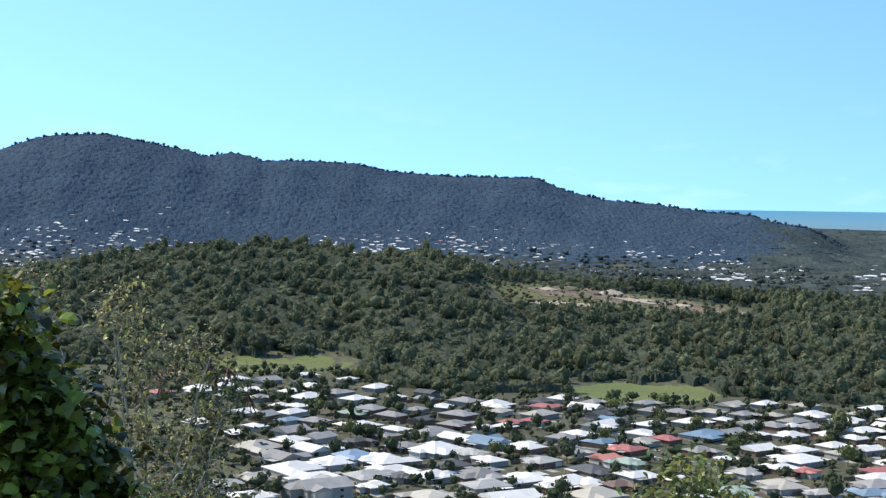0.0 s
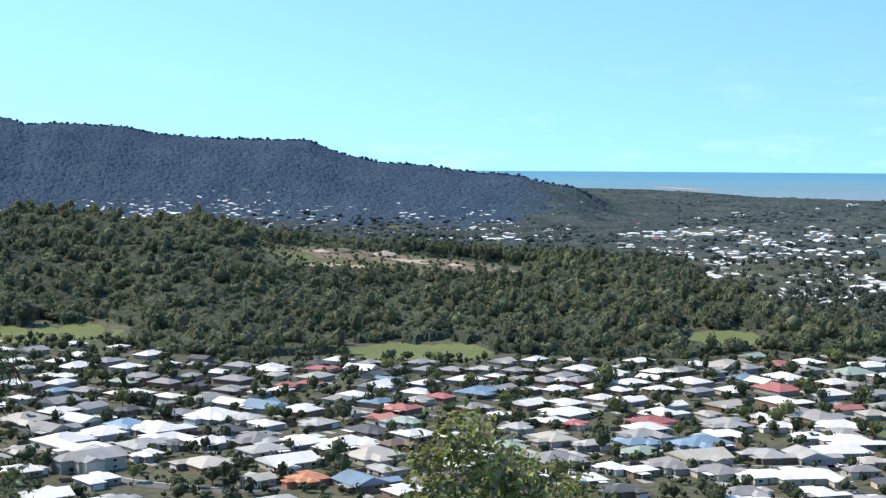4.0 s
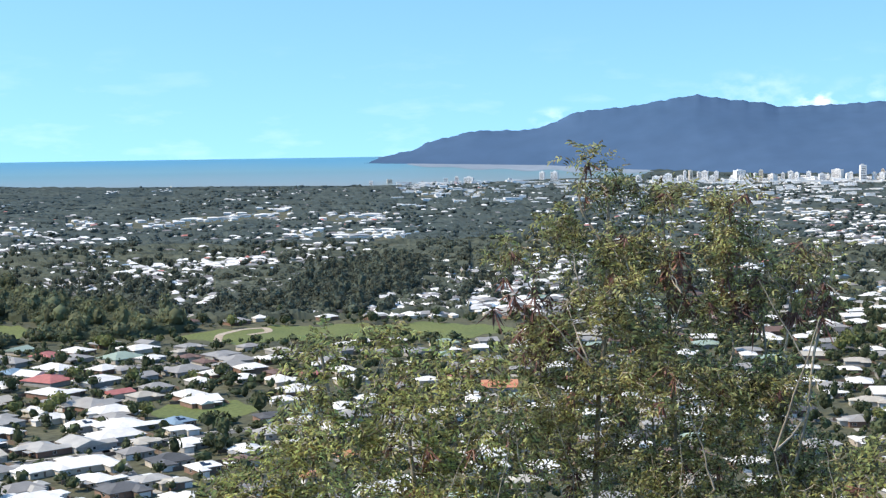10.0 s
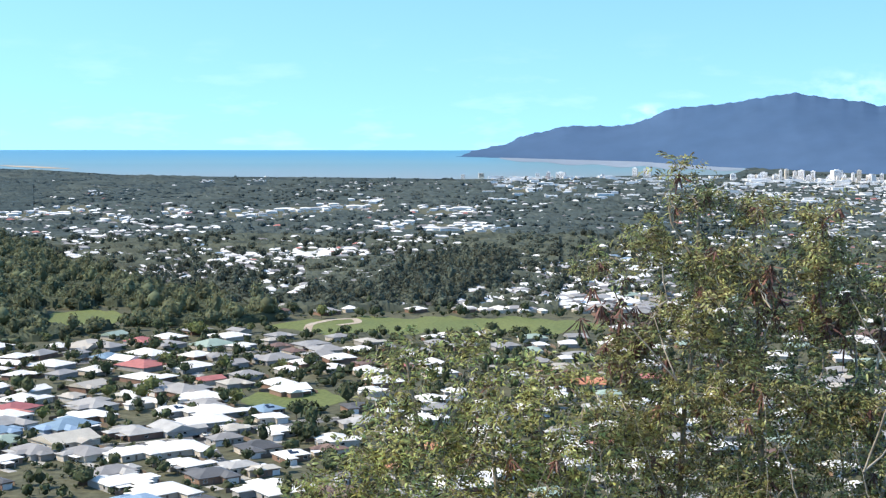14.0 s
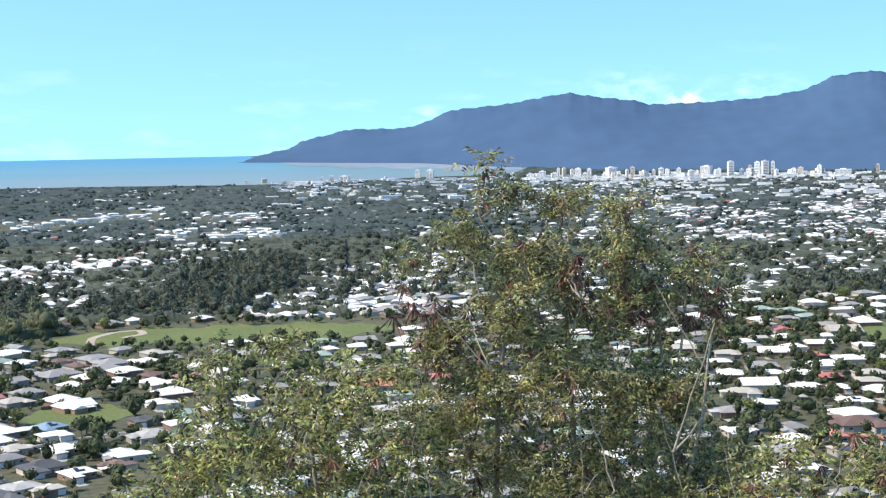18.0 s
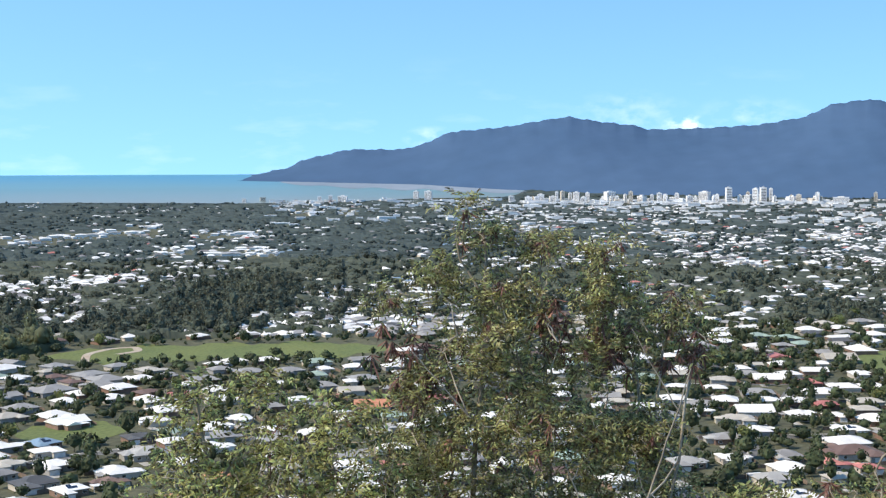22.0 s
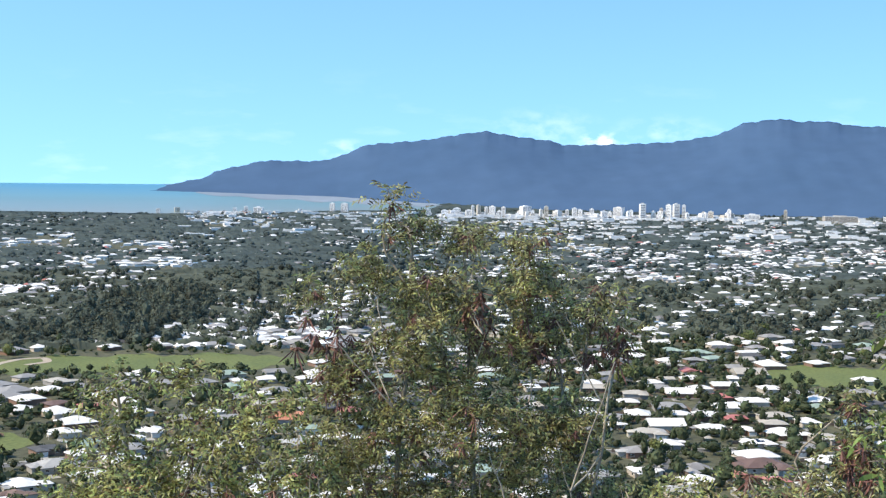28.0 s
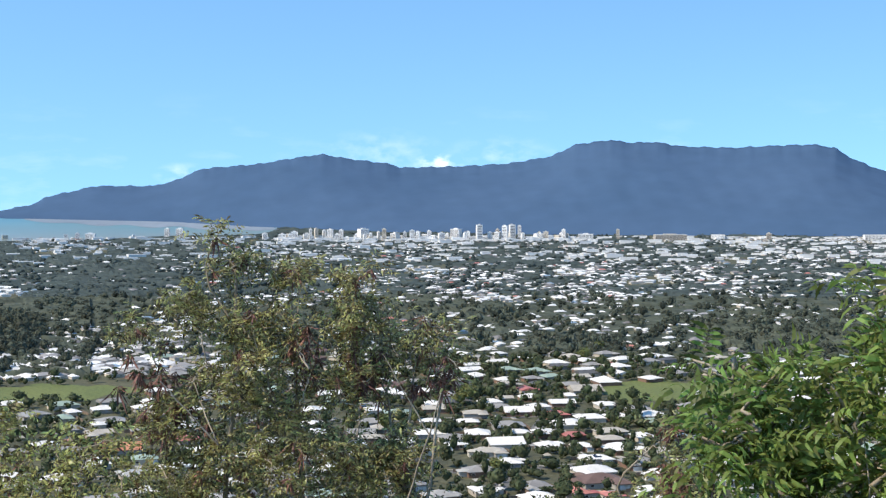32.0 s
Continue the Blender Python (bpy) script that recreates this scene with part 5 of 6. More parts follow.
SHEDS = [(17.4, -2.75, 2.0), (18.9, -2.66, 1.8), (20.3, -2.52, 1.4), (22.0, -2.9, 1.2), (24.3, -2.62, 1.0), (27.4, -2.75, 2.6), (29.8, -2.6, 1.8), (31.3, -2.5, 2.6), (32.0, -2.3, 1.4), (35.2, -2.65, 2.7), (33.3, -3.25, 1.4), (35.6, -3.35, 2.6), (36.7, -3.5, 1.4), (38.3, -1.75, 1.1), (40.2, -1.75, 0.9), (25.6, -1.48, 0.5), (27.6, -1.46, 0.8), (21.2, -1.85, 0.45), (50.5, -3.45, 1.6), (56.2, -3.85, 1.6), (59.5, -2.75, 1.6), (62.5, -3.0, 2.2), (48.0, -2.4, 1.6), (53.4, -2.6, 1.8), (66.0, -2.2, 1.6), (63.5, -1.35, 2.0), (66.5, -1.4, 1.5), (70.6, -1.3, 1.5), (11.55, -3.0, 1.4)]


def shed(az, el, width):
    """A long low warehouse: walls, ribbed low-gable roof, roller doors."""
    d = float(dist_of(el))
    x, y = spot(az, d)
    w = d * radians(width)
    dp, h = max(min(w * 1.3, 150), 40), max(w * 0.03, 3.0)
    base = tagged(new("warehouse"), "long low warehouse with a bright white metal roof", "warehouse", "warehouses of the plain")
    base.location, base.rotation_euler = (x, y, float(height(az, d))), (0, 0, -radians(az) + 0.12 * math.sin(az * 5))
    box_part("wall", -w / 2, w / 2, -dp / 2, dp / 2, -1, h, TRIM, base)
    bays = 1
    for k in range(bays):
        bm = bmesh.new()
        hip_roof(bm, -w / 2 + w * k / bays - 0.5, -w / 2 + w * (k + 1) / bays - 0.1, -dp / 2 - 0.8, dp / 2 + 0.8, h + 0.25, 0.07, True)
        part("roof", bm, ROOFS["w" if math.sin(az * 37) > -0.85 else "g"], base)
    for k in range(max(2, int(w / 25))):
        box_part("roller_door", -w / 2 + 8 + k * 22, -w / 2 + 13 + k * 22, -dp / 2 - 0.1, -dp / 2 + 0.1, 0, h * 0.7, TRIM, base)


SHED_RNG = np.random.default_rng(45)
for a, e, w in SHEDS:
    at = -0.5 * w
    while at < 0.48 * w:
        wide = w * float(0.08 + 0.26 * SHED_RNG.random() ** 2)
        shed(a + at + wide / 2, e + 0.1 * float(SHED_RNG.normal()), wide)
        at += wide * float(0.7 + 0.9 * SHED_RNG.random() ** 2)


def plain_canopy():
    """Gardens, hedges and parks between the far roofs, as a low uneven roof of leaves."""
    azs = np.arange(13.0, 76, 0.11)

    def tall(a, d):
        el = -np.degrees(np.arctan(EYE / np.where(d < 2000, d, 2000 - 2500 * np.log(np.maximum(1 - (np.minimum(d, 4400) - 2000) / 2500, 0.02)))))
        t = np.where(wander(a, d, 45, 62) > 0.36, np.where(a > 45, 2.2, 3.0), 0.0) + np.where(a > 45, 2.6, 4.0) * smooth((wander(a, d, 120, 61) - 0.55) / 0.2)
        t = np.where(belt(a, el), 6.5, t)
        true_el = np.degrees(np.arctan((height(a, d) - EYE) / d))
        t = np.where((a > 28.8) & (a < spur_side(true_el)) & (d > 1130) & (d < 1590) & (on(SPUR_CREST, a) > -6.55), 6.0, t)
        t = np.where(in_patch(a, -7.8, -6.8, 27.5, 43.5, d) | in_patch(a, -8.0, -7.05, 60.5, 66.2, d), -1, t)
        for b, e, w in SHEDS:
            t = np.where((np.abs(a - b) < w * 0.5) & (el > e - 0.22) & (el < e + 0.12), -1, t)
        return np.where(d > dist_of(on(COAST, a) - 0.05), -1, t) - 0.01
    near = np.maximum(np.where(azs < 28.5, hill_edge(azs) + 6, 0), np.where(azs < 40, 1085, 1215))
    ds = near[:, None] + (2000 - near)[:, None] * np.linspace(0, 1, 150)[None, :] ** 1.1
    canopy("suburb_canopy", azs, ds, 8.0, tall, 0.4, SUBURB_LEAF, 63, "low trees and hedges between the suburb roofs")
    ds = np.repeat(np.concatenate([[2000.0], 2000 + 2340 * np.linspace(0.005, 1, 170) ** 1.15])[None, :], len(azs), 0)
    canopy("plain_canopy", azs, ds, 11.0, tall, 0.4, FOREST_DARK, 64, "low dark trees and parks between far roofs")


def plain_trees():
    rng = np.random.default_rng(51)
    n = 92000
    az = -21 + 99 * rng.random(n)
    el = np.where(az > 47.6, -1.14, -0.85) - 6.4 * rng.random(n) ** 1.7
    d = dist_of(el)
    far = EYE / np.tan(np.radians(-el))
    den = 0.32 + 0.8 * np.clip(wander(az, d, 150, 17) * 2.6 - 0.8, 0, 1)
    den = np.where((az > 35) & (az < 46) & (el < -1.6) & (el > -4.2), 0.8, den)
    wild = (az > 13) & (az < 26) & (el > -2.4)
    den = np.where(wild, 1.3, den)
    den = np.where((az < 14.5) & (d > 2300), 1.35, den)
    den = np.where(d < 2000, 0.34 + 0.4 * np.clip(wander(az, d, 60, 18) * 2.6 - 0.85, 0, 1), den)
    den = np.where((az > 14) & (az < 28) & (d < 1500), 1.0, den)
    den = np.where(belt(az, el), 1.3, den) * np.where(az > 46, 0.75, 1)
    keep = (rng.random(n) < den * 0.5) & ~((az < 18) & (d < 1850)) & (d > np.where(az < 28.5, (EYE - 9) / np.tan(np.radians(-on(HILL_CREST, az))), 0)) & (d > np.where(az < 40, 1080, 1200))
    for a, e, w in SHEDS:
        keep &= ~((np.abs(az - a) < w * 0.5) & (el > e - 0.3) & (el < e + 0.14))
    keep &= ~in_patch(az, -7.8, -6.8, 27.5, 43.5, d) & ~in_patch(az, -8.0, -7.05, 60.5, 66.2, d)
    keep &= (d < dist_of(on(COAST, az) - 0.03)) & (d < 4350) & ((az > 16) | (d < 2820))
    az, d, far, wild = az[keep], d[keep], far[keep], wild[keep]
    # the coastal woods behind the range's foot
    a3, d3 = strew(rng, 13000, 12.5, 38, 2850, 4340)
    k3 = (d3 < dist_of(on(COAST, a3) - 0.03)) & (rng.random(len(a3)) < np.clip(1.0 - (a3 - 21) / 9, 0.22, 1))
    k3 &= -np.degrees(np.arctan(EYE / np.maximum(d3, 1))) > -2.55
    az, d, wild = np.concatenate([az, a3[k3]]), np.concatenate([d, d3[k3]]), np.concatenate([wild, np.ones(int(k3.sum()), bool)])
    far = np.where(d < 2000, d, 2000 - 2500 * np.log(np.maximum(1 - (np.minimum(d, 4400) - 2000) / 2500, 0.02)))
    size = (0.62 + 0.95 * rng.random(len(az)) ** 1.5) * (d / far) ** 0.5 * np.where(wild, 1.25, 1.0)
    near = d < 2000
    tagged(scatter("suburb_trees", MID_CROWNS, rest(az[near], d[near]), size[near], SUBURB_LEAF, 8, False), "dark green trees between the suburb roofs", "trees", kind="stuff")
    coast = wild & ~near
    tagged(scatter("coastal_woods", FAR_CROWNS, rest(az[coast], d[coast], 1.0), size[coast] * 0.8, COAST_LEAF, 10), "mangrove woods along the coast, tinted hazy grey-green", "woodland", kind="stuff")
    near |= coast
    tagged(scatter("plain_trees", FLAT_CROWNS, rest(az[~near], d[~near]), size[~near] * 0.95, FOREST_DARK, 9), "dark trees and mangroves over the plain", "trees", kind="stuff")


FLAT_CROWNS = [crown_template(WOOD_RNG, 5, 5.6, 4.8, 1.8, 0.72) for _ in range(4)]
suburb_plain()
plain_canopy()
plain_trees()


def city_sheds():
    """Flat-roofed shops and workshops of the town, too many to count."""
    rng = np.random.default_rng(44)
    n = 620
    az, el = 37 + 38 * rng.random(n), -1.34 - 1.0 * rng.random(n) ** 1.6
    az[:200], el[:200] = 47.5 + 12 * rng.random(200), -1.33 - 0.16 * rng.random(200)
    d = dist_of(el)
    bm = bmesh.new()
    for a, q, u, v in zip(az, d, rng.random(n), rng.random(n)):
        first = len(bm.verts)
        w, dp, h = 14 + 26 * u * u, 10 + 14 * v, 4 + (5 if q < 4000 else 11) * u * v
        bm_box(bm, -w / 2, w / 2, -dp / 2, dp / 2, -1, h, 1)
        bm_box(bm, -w / 2 - 0.3, w / 2 + 0.3, -dp / 2 - 0.3, dp / 2 + 0.3, h, h + 0.5, 0)
        m = Matrix.Translation((*spot(a, q), float(height(a, q)))) @ Matrix.Rotation(-radians(a) + 0.5 * (v - 0.5), 4, "Z")
        bm.verts.ensure_lookup_table()
        for p in bm.verts[first:]:
            p.co = m @ p.co
    me = mesh_from("city_sheds", bm, FAR_ROOF)
    me.materials.append(TOWER)
    tagged(new("city_sheds", me), "crowd of low white flat-roofed city buildings", "buildings", kind="stuff")


city_sheds()

# city towers and blocks: bearing, elevation of the top, width in degrees
TOWERS = [(48.75, -0.78, 0.16), (48.98, -0.76, 0.2), (49.3, -0.83, 0.18), (49.55, -0.8, 0.36), (50.0, -0.82, 0.24), (50.9, -0.78, 0.55), (51.75, -0.78, 0.24), (52.9, -0.84, 0.28), (53.15, -0.9, 0.2), (53.6, -0.86, 0.24), (54.7, -0.79, 0.55), (55.2, -0.9, 0.2), (55.65, -0.62, 0.33), (56.4, -0.8, 0.2), (56.7, -0.66, 0.3), (57.0, -0.62, 0.34), (57.3, -0.66, 0.2), (59.1, -0.82, 0.24), (61.3, -0.82, 0.2), (67.3, -0.96, 0.28), (36.0, -1.12, 0.22), (36.75, -1.07, 0.32), (39.05, -1.06, 0.24), (39.5, -1.02, 0.24), (40.0, -1.04, 0.55), (41.7, -1.1, 0.2), (43.0, -0.86, 0.28), (43.5, -0.86, 0.42), (46.9, -0.95, 0.3), (47.6, -0.98, 0.4), (52.2, -0.95, 0.4), (54.1, -0.95, 0.35), (58.1, -0.98, 0.5), (60.0, -1.0, 0.9), (63.4, -1.02, 1.9), (65.3, -1.02, 0.8), (71.4, -1.0, 1.4)]


def tower(az, top, width, rng):
    """A city block: body, recessed window bands, plant room on the roof."""
    foot = -1.32 if az < 46 else -1.4
    top -= 0.17 if az > 46 else 0.05
    d = float(dist_of(foot)) + float(rng.random() - 0.5) * 60
    z0 = float(height(az, d))
    h = EYE + d * math.tan(radians(top)) - z0
    w = d * radians(width) * 0.68
    dp = max(min(w, 26.0), 11.0)
    tall = h > 14
    base = tagged(new("apartment_tower" if tall else "city_block"), "pale concrete high-rise with dark window bands" if tall else "low pale flat-roofed city building", "tower" if tall else "building", "city skyline")
    base.location, base.rotation_euler = (*spot(az, d), z0), (0, 0, -radians(az) + float(rng.normal()) * 0.25)
    mat = TOWER if rng.random() < 0.85 else WALLS[0]
    box_part("wall", -w / 2, w / 2, -dp / 2, dp / 2, -1.5, h, mat, base)
    floors = max(1, int(h / 3.1))
    bays = max(1, int(w / 9))
    bands = min(floors, 9)
    for k in range(bands):
        z = 1.0 + (h - 2.0) * k / bands
        for b in range(bays):
            x0 = -w / 2 + 0.8 + (w - 0.8) * b / bays
            box_part("window", x0, x0 + (w - 0.8) / bays - 1.6, -dp / 2 - 0.06, -dp / 2 + 0.05, z, z + (h - 2.0) / bands * 0.32, GLASS, base)
    box_part("roof", -w / 2 - 0.25, w / 2 + 0.25, -dp / 2 - 0.25, dp / 2 + 0.25, h, h + 0.35, TRIM, base)
    if tall:
        box_part("plant_room", -w * 0.2, w * 0.18, -dp * 0.2, dp * 0.2, h + 0.35, h + 2.6, mat, base)


def skyline():
    rng = np.random.default_rng(61)
    for row in TOWERS:
        tower(*row, rng)
    # the lower blocks crowded between them
    for _ in range(46):
        tower(float(47.8 + 11.5 * rng.random()), float(-0.88 - 0.2 * rng.random()), float(0.14 + 0.3 * rng.random() ** 2), rng)


skyline()

# ---- garden trees of the near suburbs ----
def tree_mesh(seed, radius, tall, clumps, card, mat):
    v, t = crown_template(np.random.default_rng(seed), clumps, radius, tall, card)
    return mesh_of("crown", v, t, mat)


def trunk_mesh(tall, r):
    bm = bmesh.new()
    bmesh.ops.create_cone(bm, segments=6, radius1=r, radius2=r * 0.55, depth=tall, cap_ends=True, matrix=Matrix.Translation((0, 0, tall / 2 - 0.2)))
    for a in (0.4, 2.4, 4.6):
        bmesh.ops.create_cone(bm, segments=5, radius1=r * 0.5, radius2=r * 0.2, depth=tall * 0.6, matrix=Matrix.Translation((math.cos(a) * tall * 0.16, math.sin(a) * tall * 0.16, tall * 1.05)) @ Euler((math.sin(a) * -0.55, math.cos(a) * 0.55, 0)).to_matrix().to_4x4())
    return mesh_from("trunk", bm, BARK)


def palm_mesh(seed):
    """A rosette of drooping fronds at the origin."""
    r = np.random.default_rng(seed)
    vs, fs = [], []
    for k in range(15):
        a, up = k * 2.4, 0.9 * r.random()
        side = np.array([-math.sin(a), math.cos(a), 0])
        out = np.array([math.cos(a), math.sin(a), 0])
        base = len(vs)
        for i in range(5):
            s = i / 4
            p = out * s * 2.6 + np.array([0, 0, up * s * 2 - 2.4 * s * s])
            wide = 0.34 * math.sin(math.pi * min(0.95, s * 0.85 + 0.12))
            vs += [p - side * wide - np.array([0, 0, wide * 0.5]), p + side * wide - np.array([0, 0, wide * 0.5])]
        for i in range(4):
            q = base + 2 * i
            fs += [(q, q + 1, q + 3), (q, q + 3, q + 2)]
    return mesh_of("fronds", np.array(vs), np.array(fs), GARDEN)


# well-seen trees: place and size
SPECIMENS = [(-49, 760, 1.5), (-38, 755, 1.6), (126, 913, 1.3), (117, 922, 1.2), (28, 704, 1.4), (-68, 925, 1.3), (-76, 911, 1.3), (-34, 923, 1.2), (156, 915, 0.9), (141, 914, 1.2), (-123, 868, 1.2), (-16, 958, 1.2), (149, 805, 1.2), (171, 751, 1.4), (155, 733, 1.3), (229, 793, 1.5), (104, 802, 1.2), (-41, 760, 1.5), (-45, 755, 1.4), (108, 866, 1.4), (10, 733, 1.1), (218, 769, 1.4), (294, 746, 1.6), (296, 766, 1.4), (331, 739, 1.5), (336, 759, 1.4), (335, 729, 1.3), (280, 662, 1.4), (292, 677, 1.5), (376, 769, 1.3)]
SPECIMENS += [(381, 741, 1.4), (300, 809, 1.4), (314, 623, 1.3), (406, 862, 1.7), (406, 873, 1.5), (358, 725, 1.5), (323, 579, 1.4), (174, 787, 1.3), (150, 708, 1.4), (149, 676, 1.5), (137, 670, 1.4), (228, 677, 1.1), (49, 596, 1.3), (265, 771, 1.1), (750, 521, 2.0), (769, 525, 1.9), (732, 515, 1.8), (1010, 584, 1.8), (1075, 607, 1.7), (996, 603, 1.8), (952, 595, 1.6), (706, 384, 1.3), (611, 378, 1.2), (769, 368, 1.5), (637, 314, 1.3), (560, 372, 1.3), (611, 326, 1.2)]


def garden_trees():
    rng = np.random.default_rng(71)
    crowns = [tree_mesh(100 + k, 2.6 + 0.25 * k, 5.0 + 0.7 * (k % 3), 80, 0.55, GARDEN_LIGHT if k % 3 == 2 else GARDEN) for k in range(6)]
    trunks = [trunk_mesh(2.6, 0.16), trunk_mesh(3.2, 0.2)]
    fronds, stem = palm_mesh(5), trunk_mesh(6.5, 0.15)
    spots, n, tries = [], 0, 0
    for x, y, s in SPECIMENS:
        base = tagged(new("garden_tree"), "large dark green leafy tree among the roofs", "tree", "garden trees")
        base.location, base.rotation_euler, base.scale = (x, y, float(height(math.degrees(math.atan2(x, y)), math.hypot(x, y)))), (0, 0, float(rng.random() * 6.28)), (s, s, s)
        part("trunk", trunks[0], BARK, base)
        part("crown", crowns[int(rng.integers(0, 6))], GARDEN, base)
        spots.append((x, y))
        n += 1
    while n < 1250 and tries < 30000:
        tries += 1
        az, d = float(-16 + 90 * rng.random()), float(math.sqrt(420 ** 2 + (1150 ** 2 - 420 ** 2) * rng.random()))
        x, y = spot(az, d)
        if az < 28 and d > EYE / math.tan(radians(-float(on(HILL_FOOT, az)))) + 10:
            continue
        if in_field(x, y, -0.05) or any((x - a) ** 2 + (y - b) ** 2 < (r * 0.92 + 1.2) ** 2 for a, b, r in HOUSES) or any((x - a) ** 2 + (y - b) ** 2 < 25 for a, b in spots):
            continue
        spots.append((x, y))
        n += 1
        if n > 290:
            continue
        palm = rng.random() < 0.1
        s = float(0.85 + 0.95 * rng.random() ** 1.4)
        base = tagged(new("palm_tree" if palm else "garden_tree"), "tall garden palm with drooping fronds" if palm else "rounded dark green leafy garden tree", "tree", "garden trees")
        base.location, base.rotation_euler, base.scale = (x, y, float(height(az, d))), (0, 0, float(rng.random() * 6.28)), (s, s, s * float(0.85 + 0.4 * rng.random()))
        if palm:
            part("trunk", stem, BARK, base)
            part("crown", fronds, GARDEN, base).location = (0, 0, 6.4)
        else:
            part("trunk", trunks[n % 2], BARK, base)
            part("crown", crowns[int(rng.integers(0, 6))], GARDEN, base)
    # the older streets toward the city stand under more trees
    for _ in range(850):
        az, d = float(50 + 25 * rng.random()), float(math.sqrt(520 ** 2 + (1200 ** 2 - 520 ** 2) * rng.random()))
        x, y = spot(az, d)
        if not in_field(x, y, -0.05) and not any((x - a) ** 2 + (y - b) ** 2 < (r * 0.8) ** 2 for a, b, r in HOUSES):
            spots.append((x, y))
    rest_of = np.array(spots[290:])
    bear, far = np.degrees(np.arctan2(rest_of[:, 0], rest_of[:, 1])), np.hypot(rest_of[:, 0], rest_of[:, 1])
    tagged(scatter("street_trees", NEAR_CROWNS, rest(bear, far, 0.2), 0.5 + 0.6 * rng.random(len(far)), GARDEN, 74), "dark green street and yard trees among the roofs", "trees", kind="stuff")
    # hedges and shrubs too small and many to count
    az, d = strew(rng, 7500, -14, 74, 420, 1180)
    p = rest(az, d, 0.2)
    ok = np.array([not in_field(q[0], q[1], -0.02) for q in p])
    hx = np.array([(a, b, r) for a, b, r in HOUSES])
    dist = ((p[:, None, :2] - hx[None, :, :2]) ** 2).sum(-1) - (hx[None, :, 2] * 0.85) ** 2
    ok &= dist.min(1) > 0
    az, d = az[ok], d[ok]
    tagged(scatter("garden_shrubs", LOW_CROWNS, rest(az, d, 0.2), 0.28 + 0.62 * rng.random(len(az)) ** 1.7, GARDEN, 72), "small shrubs and hedges in the gardens", "shrubs", kind="stuff")


garden_trees()

# ---- shrubs and small trees on the slope below the lookout ----
LEAF_OLIVE = material("olive_leaflets", (0.39, 0.352, 0.150), 0.42, 0.35, 0.8, island=0.85, tone=(0.20, 0.212, 0.085), spec=0.6, fine=4, through_light=0.52)
# the olive leaflets again, brighter: sunlight on the low thickets put into the colour
LEAF_OLIVE_LIT = material("sunlit_olive_leaflets", (0.46, 0.425, 0.165), 0.42, 0.35, 0.8, island=0.85, tone=(0.26, 0.275, 0.10), spec=0.5, fine=4, through_light=0.55)
LEAF_DARK = material("glossy_dark_leaves", (0.26, 0.285, 0.045), 0.24, 0.25, 1.0, island=0.85, tone=(0.07, 0.085, 0.016), spec=0.45, fine=4, through_light=0.42)
LEAF_BRIGHT = material("fresh_green_leaves", (0.27, 0.325, 0.085), 0.5, 0.3, 1.4, island=0.6, tone=(0.10, 0.18, 0.04), spec=0.4, fine=4, through_light=0.45)
LEAF_GOLD = material("sunlit_yellow_green_leaves", (0.31, 0.325, 0.10), 0.45, 0.3, 0.8, island=0.7, tone=(0.17, 0.205, 0.06), spec=0.4, fine=4, through_light=0.5)
LEAF_DRY = material("sparse_dry_leaves", (0.29, 0.265, 0.105), 0.45, 0.3, 0.8, island=0.9, tone=(0.13, 0.16, 0.055), spec=0.4, fine=4, through_light=0.45)
POD = material("brown_seed_pods", (0.21, 0.098, 0.075), 0.6, 0.3, 2.0, island=0.5, tone=(0.11, 0.055, 0.045), spec=0.3)
TWIG = material("pale_twigs", (0.42, 0.37, 0.29), 0.85, 0.25, 3.0, tone=(0.22, 0.18, 0.13))


def tubes(paths, sides=5):
    """Tapered round stems along paths of (points, start radius, end radius)."""
    vs, fs, n = [], [], 0
    ring = np.arange(sides) * 2 * np.pi / sides
    for pts, r0, r1 in paths:
        pts = np.asarray(pts, float)
        m = len(pts)
        tang = np.gradient(pts, axis=0)
        tang /= np.linalg.norm(tang, axis=1)[:, None] + 1e-9
        a = np.cross(tang, [0.31, 0.2, 0.93])
        a /= np.linalg.norm(a, axis=1)[:, None] + 1e-9
        b = np.cross(tang, a)
        r = np.linspace(r0, r1, m)[:, None, None]
        v = pts[:, None, :] + (a[:, None, :] * np.cos(ring)[None, :, None] + b[:, None, :] * np.sin(ring)[None, :, None]) * r
        vs.append(v.reshape(-1, 3))
        i = (np.arange(m - 1)[:, None] * sides + np.arange(sides)[None, :]).ravel() + n
        j = (np.arange(m - 1)[:, None] * sides + (np.arange(sides)[None, :] + 1) % sides).ravel() + n
        fs.append(np.stack([i, j, j + sides, i + sides], -1))
        n += m * sides
    return np.concatenate(vs), np.concatenate(fs)


